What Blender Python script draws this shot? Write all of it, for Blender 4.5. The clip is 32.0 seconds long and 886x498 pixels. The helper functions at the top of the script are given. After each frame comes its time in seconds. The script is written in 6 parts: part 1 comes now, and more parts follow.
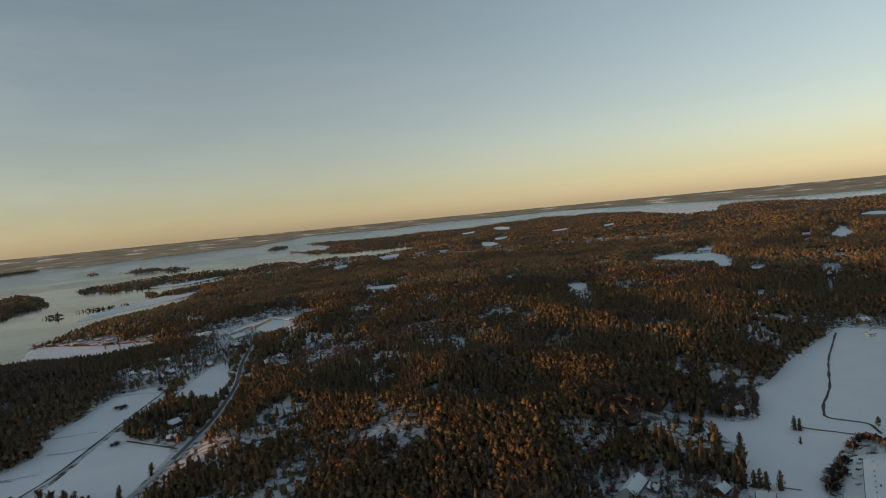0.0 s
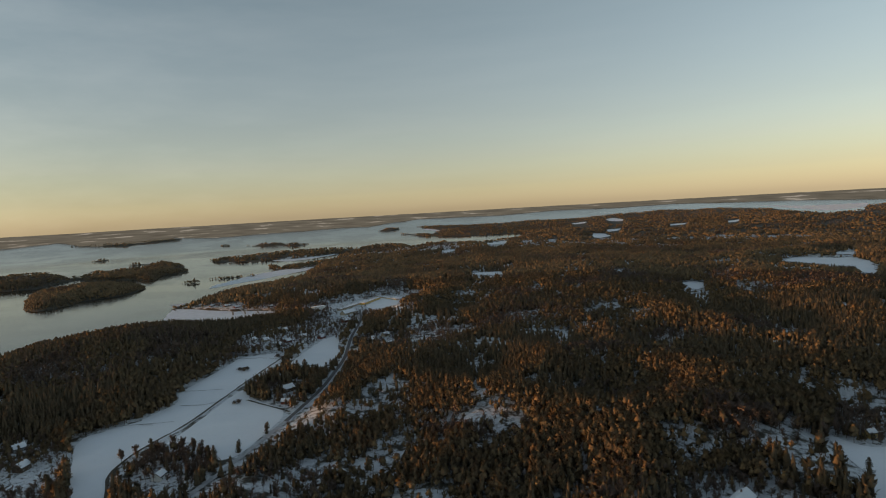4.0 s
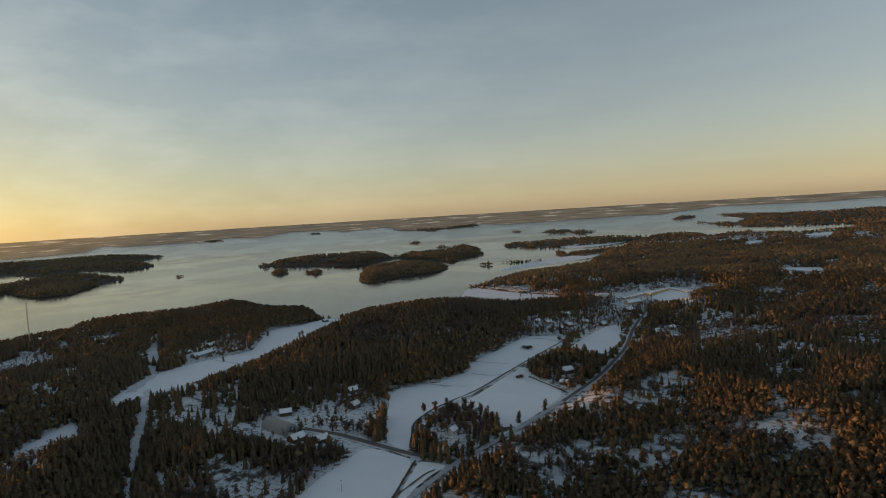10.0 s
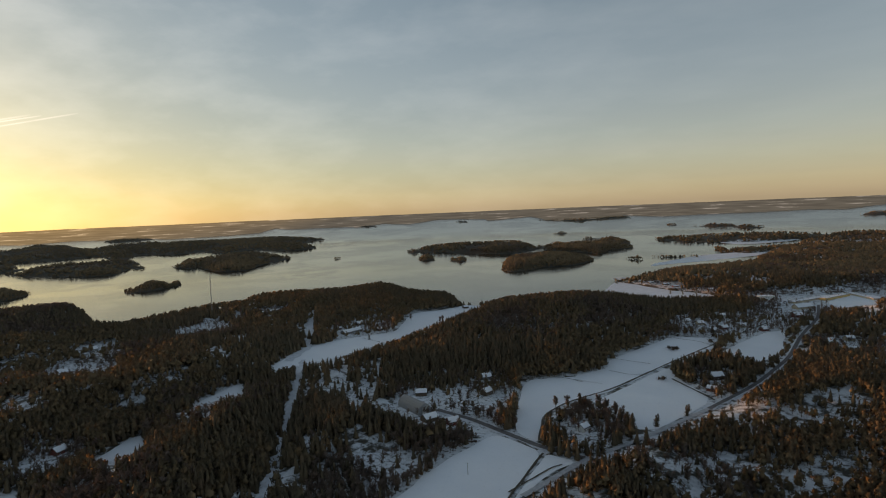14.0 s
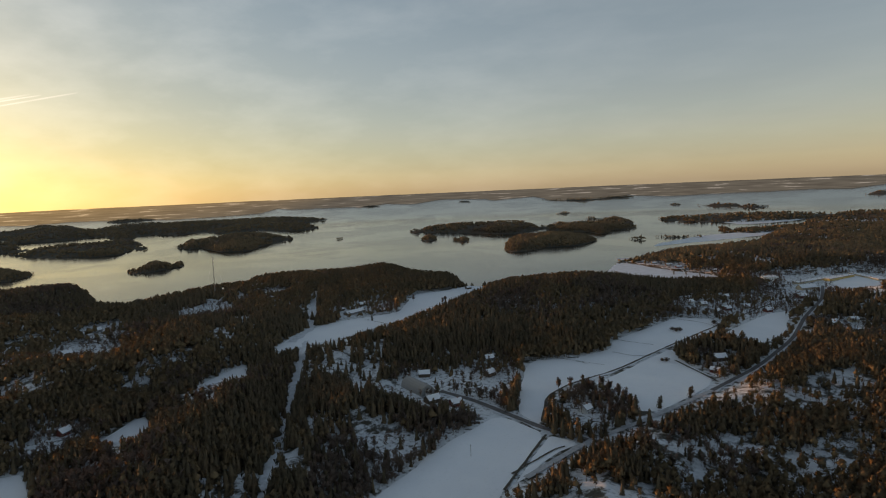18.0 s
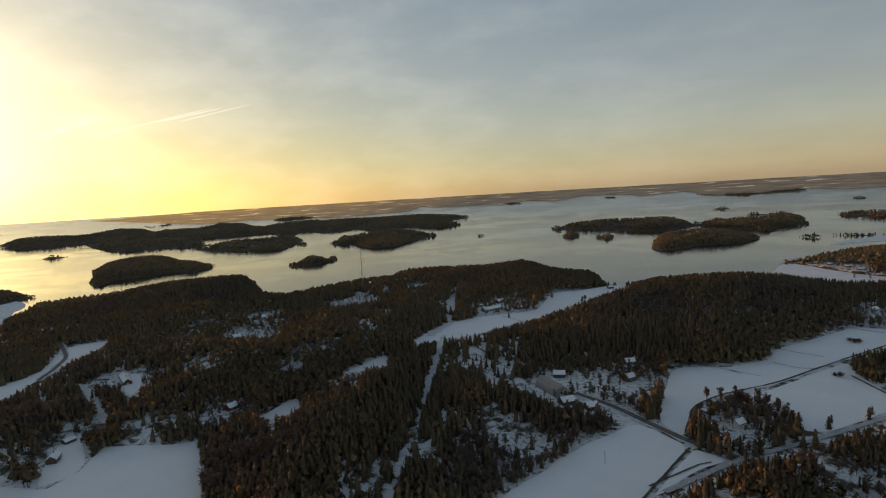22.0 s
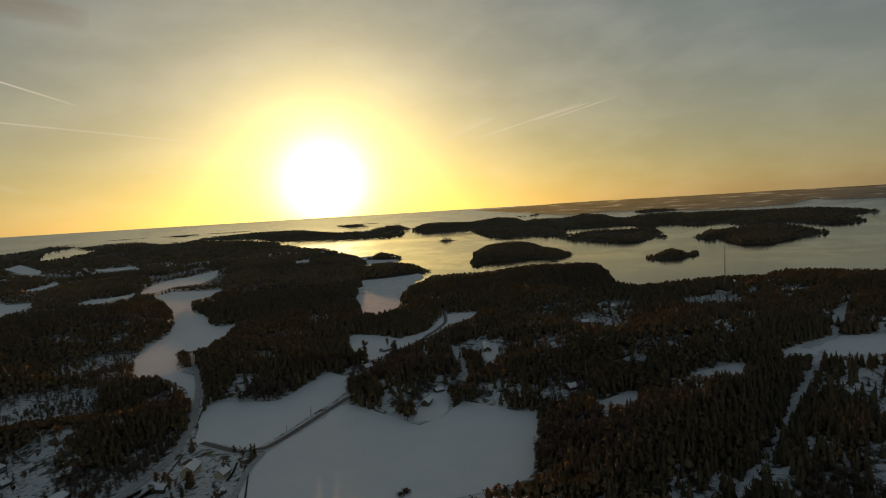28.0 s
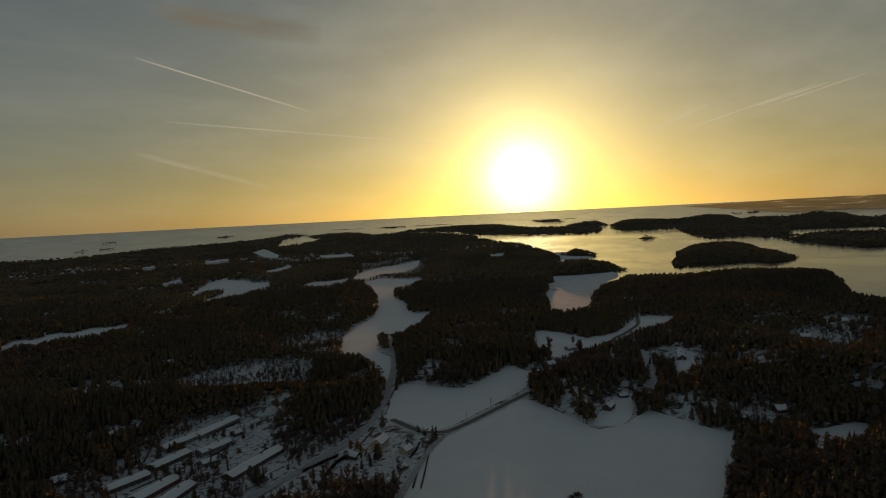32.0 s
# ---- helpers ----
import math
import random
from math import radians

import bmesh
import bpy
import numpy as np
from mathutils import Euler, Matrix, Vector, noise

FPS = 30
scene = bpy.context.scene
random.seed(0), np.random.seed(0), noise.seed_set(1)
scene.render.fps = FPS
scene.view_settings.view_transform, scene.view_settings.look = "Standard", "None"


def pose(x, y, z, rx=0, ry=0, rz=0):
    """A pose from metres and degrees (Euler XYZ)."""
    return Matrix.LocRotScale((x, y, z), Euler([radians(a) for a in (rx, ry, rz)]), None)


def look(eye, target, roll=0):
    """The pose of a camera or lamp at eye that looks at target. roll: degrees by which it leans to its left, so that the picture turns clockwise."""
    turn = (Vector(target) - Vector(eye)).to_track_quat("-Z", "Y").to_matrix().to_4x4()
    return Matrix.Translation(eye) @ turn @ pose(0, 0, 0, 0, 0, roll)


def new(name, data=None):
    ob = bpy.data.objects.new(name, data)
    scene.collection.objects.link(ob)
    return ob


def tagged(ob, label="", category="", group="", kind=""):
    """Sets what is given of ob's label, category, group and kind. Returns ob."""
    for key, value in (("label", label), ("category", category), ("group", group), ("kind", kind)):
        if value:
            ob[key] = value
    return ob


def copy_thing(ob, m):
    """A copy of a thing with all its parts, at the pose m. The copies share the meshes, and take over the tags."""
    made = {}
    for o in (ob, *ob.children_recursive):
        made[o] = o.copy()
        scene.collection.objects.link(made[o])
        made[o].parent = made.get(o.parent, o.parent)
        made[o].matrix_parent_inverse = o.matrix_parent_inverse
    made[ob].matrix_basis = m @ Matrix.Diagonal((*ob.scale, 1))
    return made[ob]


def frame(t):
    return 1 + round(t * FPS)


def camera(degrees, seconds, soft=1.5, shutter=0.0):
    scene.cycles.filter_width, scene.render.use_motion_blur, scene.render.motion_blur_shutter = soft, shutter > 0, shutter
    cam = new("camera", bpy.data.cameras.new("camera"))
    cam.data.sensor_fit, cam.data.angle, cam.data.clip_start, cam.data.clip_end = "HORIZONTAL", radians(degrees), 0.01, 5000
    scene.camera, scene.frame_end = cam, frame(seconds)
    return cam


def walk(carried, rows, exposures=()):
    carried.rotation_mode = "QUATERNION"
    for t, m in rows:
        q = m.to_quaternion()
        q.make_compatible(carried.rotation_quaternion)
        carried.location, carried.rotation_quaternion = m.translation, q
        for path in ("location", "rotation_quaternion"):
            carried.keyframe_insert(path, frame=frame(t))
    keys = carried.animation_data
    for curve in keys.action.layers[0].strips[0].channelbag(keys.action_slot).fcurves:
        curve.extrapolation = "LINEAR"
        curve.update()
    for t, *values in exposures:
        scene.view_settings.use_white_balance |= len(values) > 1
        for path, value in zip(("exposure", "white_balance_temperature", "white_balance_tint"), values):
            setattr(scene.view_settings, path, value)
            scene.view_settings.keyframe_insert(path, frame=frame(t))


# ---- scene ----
cam = camera(74.00, 32.0, soft=1.1)
ROWS = (
    (0.0, -0.00, -0.00, 192.00, 86.606, 5.493, -0.000),
    (0.5, 0.59, -0.45, 192.08, 86.546, 5.186, 1.642),
    (1.0, 1.42, -1.12, 192.30, 86.441, 4.896, 3.253),
    (1.5, 2.35, -1.76, 192.62, 86.341, 4.671, 4.709),
    (2.0, 2.90, -2.18, 192.82, 86.289, 4.401, 6.120),
    (2.5, 3.06, -2.38, 192.78, 86.318, 4.148, 7.404),
    (3.0, 3.06, -2.54, 192.72, 86.318, 3.769, 8.630),
    (3.5, 2.75, -2.58, 192.78, 86.258, 3.437, 9.697),
    (5.5, 1.68, -3.01, 193.79, 85.369, 2.708, 13.808),
    (6.0, 1.44, -3.28, 193.89, 85.199, 2.475, 15.108),
    (6.5, 1.42, -3.89, 193.92, 85.194, 2.777, 17.022),
    (7.0, 2.19, -4.83, 193.30, 85.358, 3.125, 19.842),
    (7.5, 2.94, -6.19, 192.66, 85.530, 3.435, 22.688),
    (8.0, 4.91, -6.98, 192.14, 85.737, 3.685, 25.930),
    (8.5, 6.18, -7.81, 191.95, 85.876, 3.775, 28.880),
    (9.0, 8.50, -8.70, 192.18, 86.093, 3.852, 32.059),
    (9.5, 10.91, -9.15, 192.53, 86.261, 3.677, 35.107),
    (10.0, 11.92, -9.15, 192.54, 86.488, 3.432, 38.292),
    (10.5, 13.38, -8.59, 192.45, 86.687, 3.213, 41.285),
    (11.0, 15.54, -7.33, 192.34, 86.831, 3.133, 44.572),
    (11.5, 16.10, -6.46, 191.86, 86.925, 2.952, 47.317),
    (12.0, 16.50, -5.73, 191.60, 86.910, 2.808, 49.512),
    (12.5, 17.02, -4.43, 191.42, 86.862, 2.586, 51.141),
    (13.0, 17.54, -3.57, 191.47, 86.665, 2.496, 52.174),
    (13.5, 17.84, -2.83, 191.57, 86.477, 2.428, 52.559),
    (14.0, 17.87, -2.27, 191.79, 86.194, 2.421, 52.577),
    (14.5, 17.66, -2.00, 191.97, 85.946, 2.416, 52.557),
    (16.5, 16.24, -1.36, 193.06, 85.012, 2.446, 52.740),
    (17.0, 15.79, -1.14, 193.17, 84.780, 2.500, 52.766),
    (17.5, 15.23, -0.80, 193.26, 84.515, 2.525, 52.765),
    (18.0, 14.56, -0.19, 193.26, 84.234, 2.493, 52.813),
    (18.5, 13.70, 0.59, 193.22, 84.041, 2.480, 53.145),
    (19.0, 12.66, 1.36, 193.09, 83.927, 2.469, 53.892),
    (19.5, 12.08, 2.61, 192.98, 83.909, 2.639, 54.970),
    (20.0, 11.87, 4.53, 193.14, 83.983, 2.956, 56.630),
    (20.5, 12.16, 5.62, 193.30, 84.012, 3.272, 58.431),
    (21.0, 12.93, 6.08, 193.47, 84.124, 3.422, 60.666),
    (21.5, 14.53, 6.48, 193.26, 84.352, 3.523, 63.414),
    (22.0, 16.13, 7.15, 192.91, 84.647, 3.366, 66.610),
    (22.5, 16.80, 7.74, 192.45, 84.897, 3.185, 69.527),
    (23.0, 16.98, 8.35, 192.03, 85.158, 3.152, 72.641),
    (23.5, 16.56, 8.91, 191.41, 85.339, 3.077, 75.603),
    (24.0, 15.97, 9.42, 190.64, 85.563, 2.971, 78.831),
    (24.5, 15.34, 9.70, 188.90, 85.775, 2.913, 81.791),
    (25.0, 14.86, 10.11, 188.27, 85.900, 2.819, 84.900),
    (25.5, 14.46, 10.61, 187.86, 85.945, 2.953, 87.762),
    (27.5, 12.85, 19.73, 186.78, 85.920, 3.430, 98.414),
    (28.0, 12.34, 21.02, 186.54, 85.982, 3.384, 100.942),
    (28.5, 11.81, 22.27, 186.46, 86.041, 3.074, 103.299),
    (29.0, 11.33, 23.17, 186.42, 86.128, 2.982, 105.757),
    (29.5, 10.80, 25.52, 186.50, 86.197, 2.865, 108.183),
    (30.0, 10.26, 27.34, 186.66, 86.286, 2.625, 110.753),
    (30.5, 9.66, 29.09, 186.83, 86.372, 2.649, 113.147),
    (31.0, 9.02, 30.38, 187.15, 86.378, 2.525, 115.687),
    (31.5, 8.40, 31.22, 187.38, 86.381, 2.542, 117.920),
    (32.0, 8.08, 31.84, 187.34, 86.490, 2.813, 120.051),
)
EXPOSURES = ((0.0, 1.09, 7250, 17), (6.0, 1.16, 7250, 17), (13.0, 1.08, 7250, 20.5), (19.0, 1.07, 7250, 21.5), (23.0, 0.9, 7400, 21.5), (25.5, 0.48, 7650, 20),
             (26.5, 0.26, 7700, 18), (28.0, 0.06, 8000, 16.5), (30.0, -0.22, 8100, 16), (32.0, -0.38, 8100, 16))
walk(cam, [(t, pose(x, y, z, rx, ry, rz)) for t, x, y, z, rx, ry, rz in ROWS], EXPOSURES)

# ---- light: a low winter sun over the archipelago ----
SUN_AZ, SUN_EL = 112.2, 3.1
SUN_DIR = Vector((-math.sin(radians(SUN_AZ)) * math.cos(radians(SUN_EL)), math.cos(radians(SUN_AZ)) * math.cos(radians(SUN_EL)), math.sin(radians(SUN_EL))))
world = bpy.data.worlds.new("world")
scene.world = world
world.use_nodes = True
wn = world.node_tree.nodes
sky = wn.new("ShaderNodeTexSky")
sky.sky_type, sky.sun_disc = "NISHITA", False
sky.sun_elevation, sky.sun_rotation = radians(SUN_EL), radians(360 - SUN_AZ)
sky.altitude, sky.air_density, sky.dust_density, sky.ozone_density = 100, 0.9, 0.35, 1.6
wl = world.node_tree.links
pale = wn.new("ShaderNodeHueSaturation")
pale.inputs["Saturation"].default_value = 0.79
wl.new(sky.outputs["Color"], pale.inputs["Color"])
wn["Background"].inputs["Strength"].default_value = 0.15


def calc(kind, a, b=None):
    n = wn.new("ShaderNodeMath")
    n.operation = kind
    for k, v in enumerate((a, b)):
        if v is None:
            continue
        if isinstance(v, (int, float)):
            n.inputs[k].default_value = v
        else:
            wl.new(v, n.inputs[k])
    return n.outputs[0]


way_up = wn.new("ShaderNodeTexCoord")
toward = wn.new("ShaderNodeVectorMath")
toward.operation = "DOT_PRODUCT"
wl.new(way_up.outputs["Generated"], toward.inputs[0])
toward.inputs[1].default_value = SUN_DIR
split = wn.new("ShaderNodeSeparateXYZ")
wl.new(way_up.outputs["Generated"], split.inputs[0])
fall = calc("SUBTRACT", toward.outputs["Value"], 1.0)
low = calc("MAXIMUM", split.outputs["Z"], 0.0)
# dusty low air dims and yellows the sky towards the sun
dusty = wn.new("ShaderNodeMix")
dusty.data_type, dusty.blend_type = "RGBA", "MULTIPLY"
wl.new(calc("EXPONENT", calc("MULTIPLY", fall, 1.5)), dusty.inputs[0])
wl.new(pale.outputs["Color"], dusty.inputs[6])
dusty.inputs[7].default_value = (0.53, 0.61, 0.68, 1)
smoky = wn.new("ShaderNodeMix")
smoky.data_type, smoky.blend_type = "RGBA", "MULTIPLY"
wl.new(calc("MULTIPLY", calc("EXPONENT", calc("MULTIPLY", fall, 4.5)), calc("EXPONENT", calc("MULTIPLY", low, -6.0))), smoky.inputs[0])
wl.new(dusty.outputs[2], smoky.inputs[6])
smoky.inputs[7].default_value = (0.78, 0.65, 0.10, 1)
hazy = wn.new("ShaderNodeMix")
hazy.data_type, hazy.blend_type = "RGBA", "MULTIPLY"
wl.new(calc("EXPONENT", calc("MULTIPLY", low, -7.0)), hazy.inputs[0])
wl.new(smoky.outputs[2], hazy.inputs[6])
hazy.inputs[7].default_value = (0.62, 0.69, 0.79, 1)
# murk low in the sky to the side of the sun
murk = wn.new("ShaderNodeMix")
murk.data_type, murk.blend_type = "RGBA", "MULTIPLY"
wl.new(calc("MULTIPLY", calc("SUBTRACT", calc("EXPONENT", calc("MULTIPLY", fall, 2.0)), calc("EXPONENT", calc("MULTIPLY", fall, 8.0))), calc("EXPONENT", calc("MULTIPLY", low, -5.0))), murk.inputs[0])
wl.new(hazy.outputs[2], murk.inputs[6])
murk.inputs[7].default_value = (0.50, 0.50, 0.47, 1)
# away from the sun the low sky is a dull beige
dull = wn.new("ShaderNodeHueSaturation")
dull.inputs["Hue"].default_value, dull.inputs["Saturation"].default_value = 0.515, 0.80
wl.new(murk.outputs[2], dull.inputs["Color"])
beige = wn.new("ShaderNodeMix")
beige.data_type = "RGBA"
wl.new(calc("MULTIPLY", calc("EXPONENT", calc("MULTIPLY", low, -6.0)), calc("SUBTRACT", 1.0, calc("EXPONENT", calc("MULTIPLY", fall, 4.0)))), beige.inputs[0])
wl.new(murk.outputs[2], beige.inputs[6])
wl.new(dull.outputs[0], beige.inputs[7])
# and the high sky a cool blue-green
cool = wn.new("ShaderNodeMix")
cool.data_type, cool.blend_type = "RGBA", "MULTIPLY"
wl.new(calc("SUBTRACT", 1.0, calc("EXPONENT", calc("MULTIPLY", calc("MULTIPLY", low, low), -12.0))), cool.inputs[0])
wl.new(beige.outputs[2], cool.inputs[6])
cool.inputs[7].default_value = (0.89, 0.97, 0.91, 1)
wl.new(cool.outputs[2], wn["Background"].inputs["Color"])
# thin bright air round the sun, and a pale veil of haze along the horizon
HAZE = (
    (calc("EXPONENT", calc("MULTIPLY", fall, 600.0)), (1.0, 0.97, 0.80), 2.4),
    (calc("EXPONENT", calc("MULTIPLY", fall, 130.0)), (1.0, 0.84, 0.12), 0.65),
    (calc("EXPONENT", calc("MULTIPLY", fall, 45.0)), (1.0, 0.90, 0.50), 0.38),
    (calc("EXPONENT", calc("MULTIPLY", fall, 9.0)), (0.97, 0.91, 0.64), 0.13),
    (calc("EXPONENT", calc("MULTIPLY", low, -8.0)), (0.95, 0.79, 0.60), 0.035),
)
# thin cirrus in long streaks
stretch = wn.new("ShaderNodeMapping")
stretch.inputs["Rotation"].default_value = (0.0, 0.0, radians(35))
stretch.inputs["Scale"].default_value = (1.2, 5.0, 12.0)
wl.new(way_up.outputs["Generated"], stretch.inputs["Vector"])
wisps = wn.new("ShaderNodeTexNoise")
wisps.inputs["Scale"].default_value, wisps.inputs["Detail"].default_value, wisps.inputs["Roughness"].default_value = 1.6, 6.0, 0.55
wl.new(stretch.outputs["Vector"], wisps.inputs["Vector"])
cirrus = calc("MAXIMUM", calc("SUBTRACT", wisps.outputs["Fac"], 0.42), 0.0)
HAZE += ((calc("MULTIPLY", calc("EXPONENT", calc("MULTIPLY", fall, 6.0)), calc("EXPONENT", calc("MULTIPLY", low, -7.0))), (0.97, 0.58, 0.02), 0.36),)
HAZE += ((calc("MULTIPLY", cirrus, calc("EXPONENT", calc("MULTIPLY", fall, 1.5))), (0.92, 0.93, 0.86), 0.20),)
added = wn["Background"].outputs[0]
for fac, colour, amount in HAZE:
    glow = wn.new("ShaderNodeBackground")
    glow.inputs["Color"].default_value = (*colour, 1)
    wl.new(calc("MULTIPLY", fac, amount), glow.inputs["Strength"])
    both = wn.new("ShaderNodeAddShader")
    wl.new(added, both.inputs[0])
    wl.new(glow.outputs[0], both.inputs[1])
    added = both.outputs[0]
wl.new(added, wn["World Output"].inputs["Surface"])
sun_data = bpy.data.lights.new("sun", "SUN")
sun_data.energy, sun_data.angle, sun_data.color = 1.65, radians(0.6), (1.0, 0.53, 0.24)
sun = new("sun", sun_data)
sun.matrix_world = look((0, 0, 300), Vector((0, 0, 300)) - SUN_DIR)


# ---- materials ----
def material(name, build):
    m = bpy.data.materials.new(name)
    m.use_nodes = True
    nt = m.node_tree
    build(nt, nt.nodes["Principled BSDF"])
    return m


def node(nt, kind, **values):
    n = nt.nodes.new(kind)
    for key, value in values.items():
        n.inputs[key].default_value = value
    return n


def noise_at(nt, scale, detail=4.0, rough=0.6):
    pos = nt.nodes.new("ShaderNodeNewGeometry")
    n = node(nt, "ShaderNodeTexNoise", Scale=scale, Detail=detail, Roughness=rough)
    nt.links.new(pos.outputs["Position"], n.inputs["Vector"])
    return n.outputs["Fac"]


def ramp(nt, fac, stops):
    r = nt.nodes.new("ShaderNodeValToRGB")
    nt.links.new(fac, r.inputs["Fac"])
    els = r.color_ramp.elements
    while len(els) < len(stops):
        els.new(0.5)
    for e, (at, colour) in zip(els, stops):
        e.position, e.color = at, (*colour, 1)
    return r.outputs["Color"]


def mix(nt, fac, a, b):
    m = nt.nodes.new("ShaderNodeMix")
    m.data_type = "RGBA"
    nt.links.new(fac, m.inputs[0])
    nt.links.new(a, m.inputs[6])
    nt.links.new(b, m.inputs[7])
    return m.outputs[2]


def bump(nt, bsdf, fac, strength, distance):
    b = node(nt, "ShaderNodeBump", Strength=strength, Distance=distance)
    nt.links.new(fac, b.inputs["Height"])
    nt.links.new(b.outputs["Normal"], bsdf.inputs["Normal"])


def plain(name, colour, rough=0.7, vary=0.25, scale=1.5, metal=0.0):
    def build(nt, bsdf):
        lo = tuple(c * (1 - vary) for c in colour)
        hi = tuple(min(1, c * (1 + vary)) for c in colour)
        nt.links.new(ramp(nt, noise_at(nt, scale), [(0.3, lo), (0.7, hi)]), bsdf.inputs["Base Color"])
        bsdf.inputs["Roughness"].default_value, bsdf.inputs["Metallic"].default_value = rough, metal
    return material(name, build)


def snow_build(nt, bsdf):
    broad = ramp(nt, noise_at(nt, 0.03, 5), [(0.3, (0.76, 0.79, 0.84)), (0.7, (0.87, 0.88, 0.91))])
    fine = ramp(nt, noise_at(nt, 0.45, 5), [(0.28, (0.70, 0.71, 0.73)), (0.42, (0.85, 0.86, 0.89))])
    nt.links.new(mix(nt, noise_at(nt, 0.012), broad, fine), bsdf.inputs["Base Color"])
    bsdf.inputs["Roughness"].default_value = 0.75
    bump(nt, bsdf, noise_at(nt, 0.25, 6), 0.35, 0.6)


def patchy(nt, bsdf, lo, hi, size=0.11):
    snow = ramp(nt, noise_at(nt, 0.3, 5), [(0.3, (0.55, 0.58, 0.62)), (0.7, (0.78, 0.80, 0.83))])
    litter = ramp(nt, noise_at(nt, 0.6, 5), [(0.3, (0.035, 0.030, 0.022)), (0.7, (0.09, 0.075, 0.05))])
    cover = ramp(nt, noise_at(nt, size, 6, 0.7), [(lo, (0, 0, 0)), (hi, (1, 1, 1))])
    nt.links.new(mix(nt, cover, litter, snow), bsdf.inputs["Base Color"])
    bsdf.inputs["Roughness"].default_value = 0.85
    bump(nt, bsdf, noise_at(nt, 0.5, 6), 0.5, 0.8)


def water_build(nt, bsdf):
    nt.links.new(ramp(nt, noise_at(nt, 0.004, 6), [(0.35, (0.022, 0.026, 0.024)), (0.65, (0.038, 0.042, 0.038))]), bsdf.inputs["Base Color"])
    nt.links.new(ramp(nt, noise_at(nt, 0.0035, 7, 0.65), [(0.47, (0.07, 0.07, 0.07)), (0.51, (0.13, 0.13, 0.13))]), bsdf.inputs["Roughness"])
    bsdf.inputs["IOR"].default_value = 1.33
    bsdf.inputs["Specular IOR Level"].default_value = 0.36
    # the sea is level: its far part leans only so that the distance fits
    geo = nt.nodes.new("ShaderNodeNewGeometry")
    level = nt.nodes.new("ShaderNodeVectorMath")
    level.operation = "MULTIPLY_ADD"
    level.inputs[1].default_value, level.inputs[2].default_value = (0.84, 0.84, 0.84), (0.0, 0.0, 0.16)
    nt.links.new(geo.outputs["Normal"], level.inputs[0])
    ripple = node(nt, "ShaderNodeBump", Strength=0.12, Distance=0.3)
    nt.links.new(noise_at(nt, 0.8, 3), ripple.inputs["Height"])
    nt.links.new(level.outputs[0], ripple.inputs["Normal"])
    nt.links.new(ripple.outputs["Normal"], bsdf.inputs["Normal"])


def foliage(stops, rough=0.8):
    """Needles or twigs: the stand's own tint, with every spray a little lighter or darker."""
    def build(nt, bsdf):
        geo = nt.nodes.new("ShaderNodeNewGeometry")
        base = ramp(nt, noise_at(nt, 0.05, 4, 0.7), [(0.30 + 0.2 * at, colour) for at, colour in stops])
        shade = ramp(nt, geo.outputs["Random Per Island"], [(0.0, (0.85, 0.85, 0.85)), (1.0, (1.15, 1.13, 1.1))])
        m = nt.nodes.new("ShaderNodeMix")
        m.data_type, m.blend_type = "RGBA", "MULTIPLY"
        m.inputs[0].default_value = 1.0
        nt.links.new(base, m.inputs[6])
        nt.links.new(shade, m.inputs[7])
        nt.links.new(m.outputs[2], bsdf.inputs["Base Color"])
        bsdf.inputs["Roughness"].default_value = rough
        bsdf.inputs["Specular IOR Level"].default_value = 0.2
        # a crown scatters light as one soft mass, lit on the side that faces the sun
        soft = nt.nodes.new("ShaderNodeAttribute")
        soft.attribute_name = "spread"
        turned = nt.nodes.new("ShaderNodeVectorTransform")
        turned.vector_type, turned.convert_from, turned.convert_to = "VECTOR", "OBJECT", "WORLD"
        nt.links.new(soft.outputs["Vector"], turned.inputs[0])
        even = nt.nodes.new("ShaderNodeVectorMath")
        even.operation = "NORMALIZE"
        nt.links.new(turned.outputs[0], even.inputs[0])
        lean = nt.nodes.new("ShaderNodeVectorMath")
        lean.operation = "MULTIPLY_ADD"
        lean.inputs[1].default_value = (0.35, 0.35, 0.35)
        nt.links.new(geo.outputs["Normal"], lean.inputs[0])
        nt.links.new(even.outputs[0], lean.inputs[2])
        unit = nt.nodes.new("ShaderNodeVectorMath")
        unit.operation = "NORMALIZE"
        nt.links.new(lean.outputs[0], unit.inputs[0])
        nt.links.new(unit.outputs[0], bsdf.inputs["Normal"])
        thin_leaf = nt.nodes.new("ShaderNodeBsdfTranslucent")
        nt.links.new(m.outputs[2], thin_leaf.inputs["Color"])
        blend = nt.nodes.new("ShaderNodeMixShader")
        blend.inputs[0].default_value = 0.06
        nt.links.new(bsdf.outputs[0], blend.inputs[1])
        nt.links.new(thin_leaf.outputs[0], blend.inputs[2])
        nt.links.new(blend.outputs[0], nt.nodes["Material Output"].inputs["Surface"])
    return build


SNOW = material("snow", snow_build)
FLOOR = material("forest_floor", lambda nt, bsdf: patchy(nt, bsdf, 0.42, 0.52, 0.08))
YARD = material("yard_snow", lambda nt, bsdf: patchy(nt, bsdf, 0.39, 0.48, 0.2))
SHORE = material("wooded_rock", lambda nt, bsdf: patchy(nt, bsdf, 0.66, 0.76))
WATER = material("sea_water", water_build)
ICE = plain("snowy_ice", (0.72, 0.75, 0.80), 0.85, 0.12, 0.05)
ROAD = plain("wet_gravel_road", (0.13, 0.12, 0.12), 0.8, 0.4, 0.3)
SNOW_ROAD = plain("packed_snow_road", (0.42, 0.42, 0.44), 0.8, 0.25, 0.3)
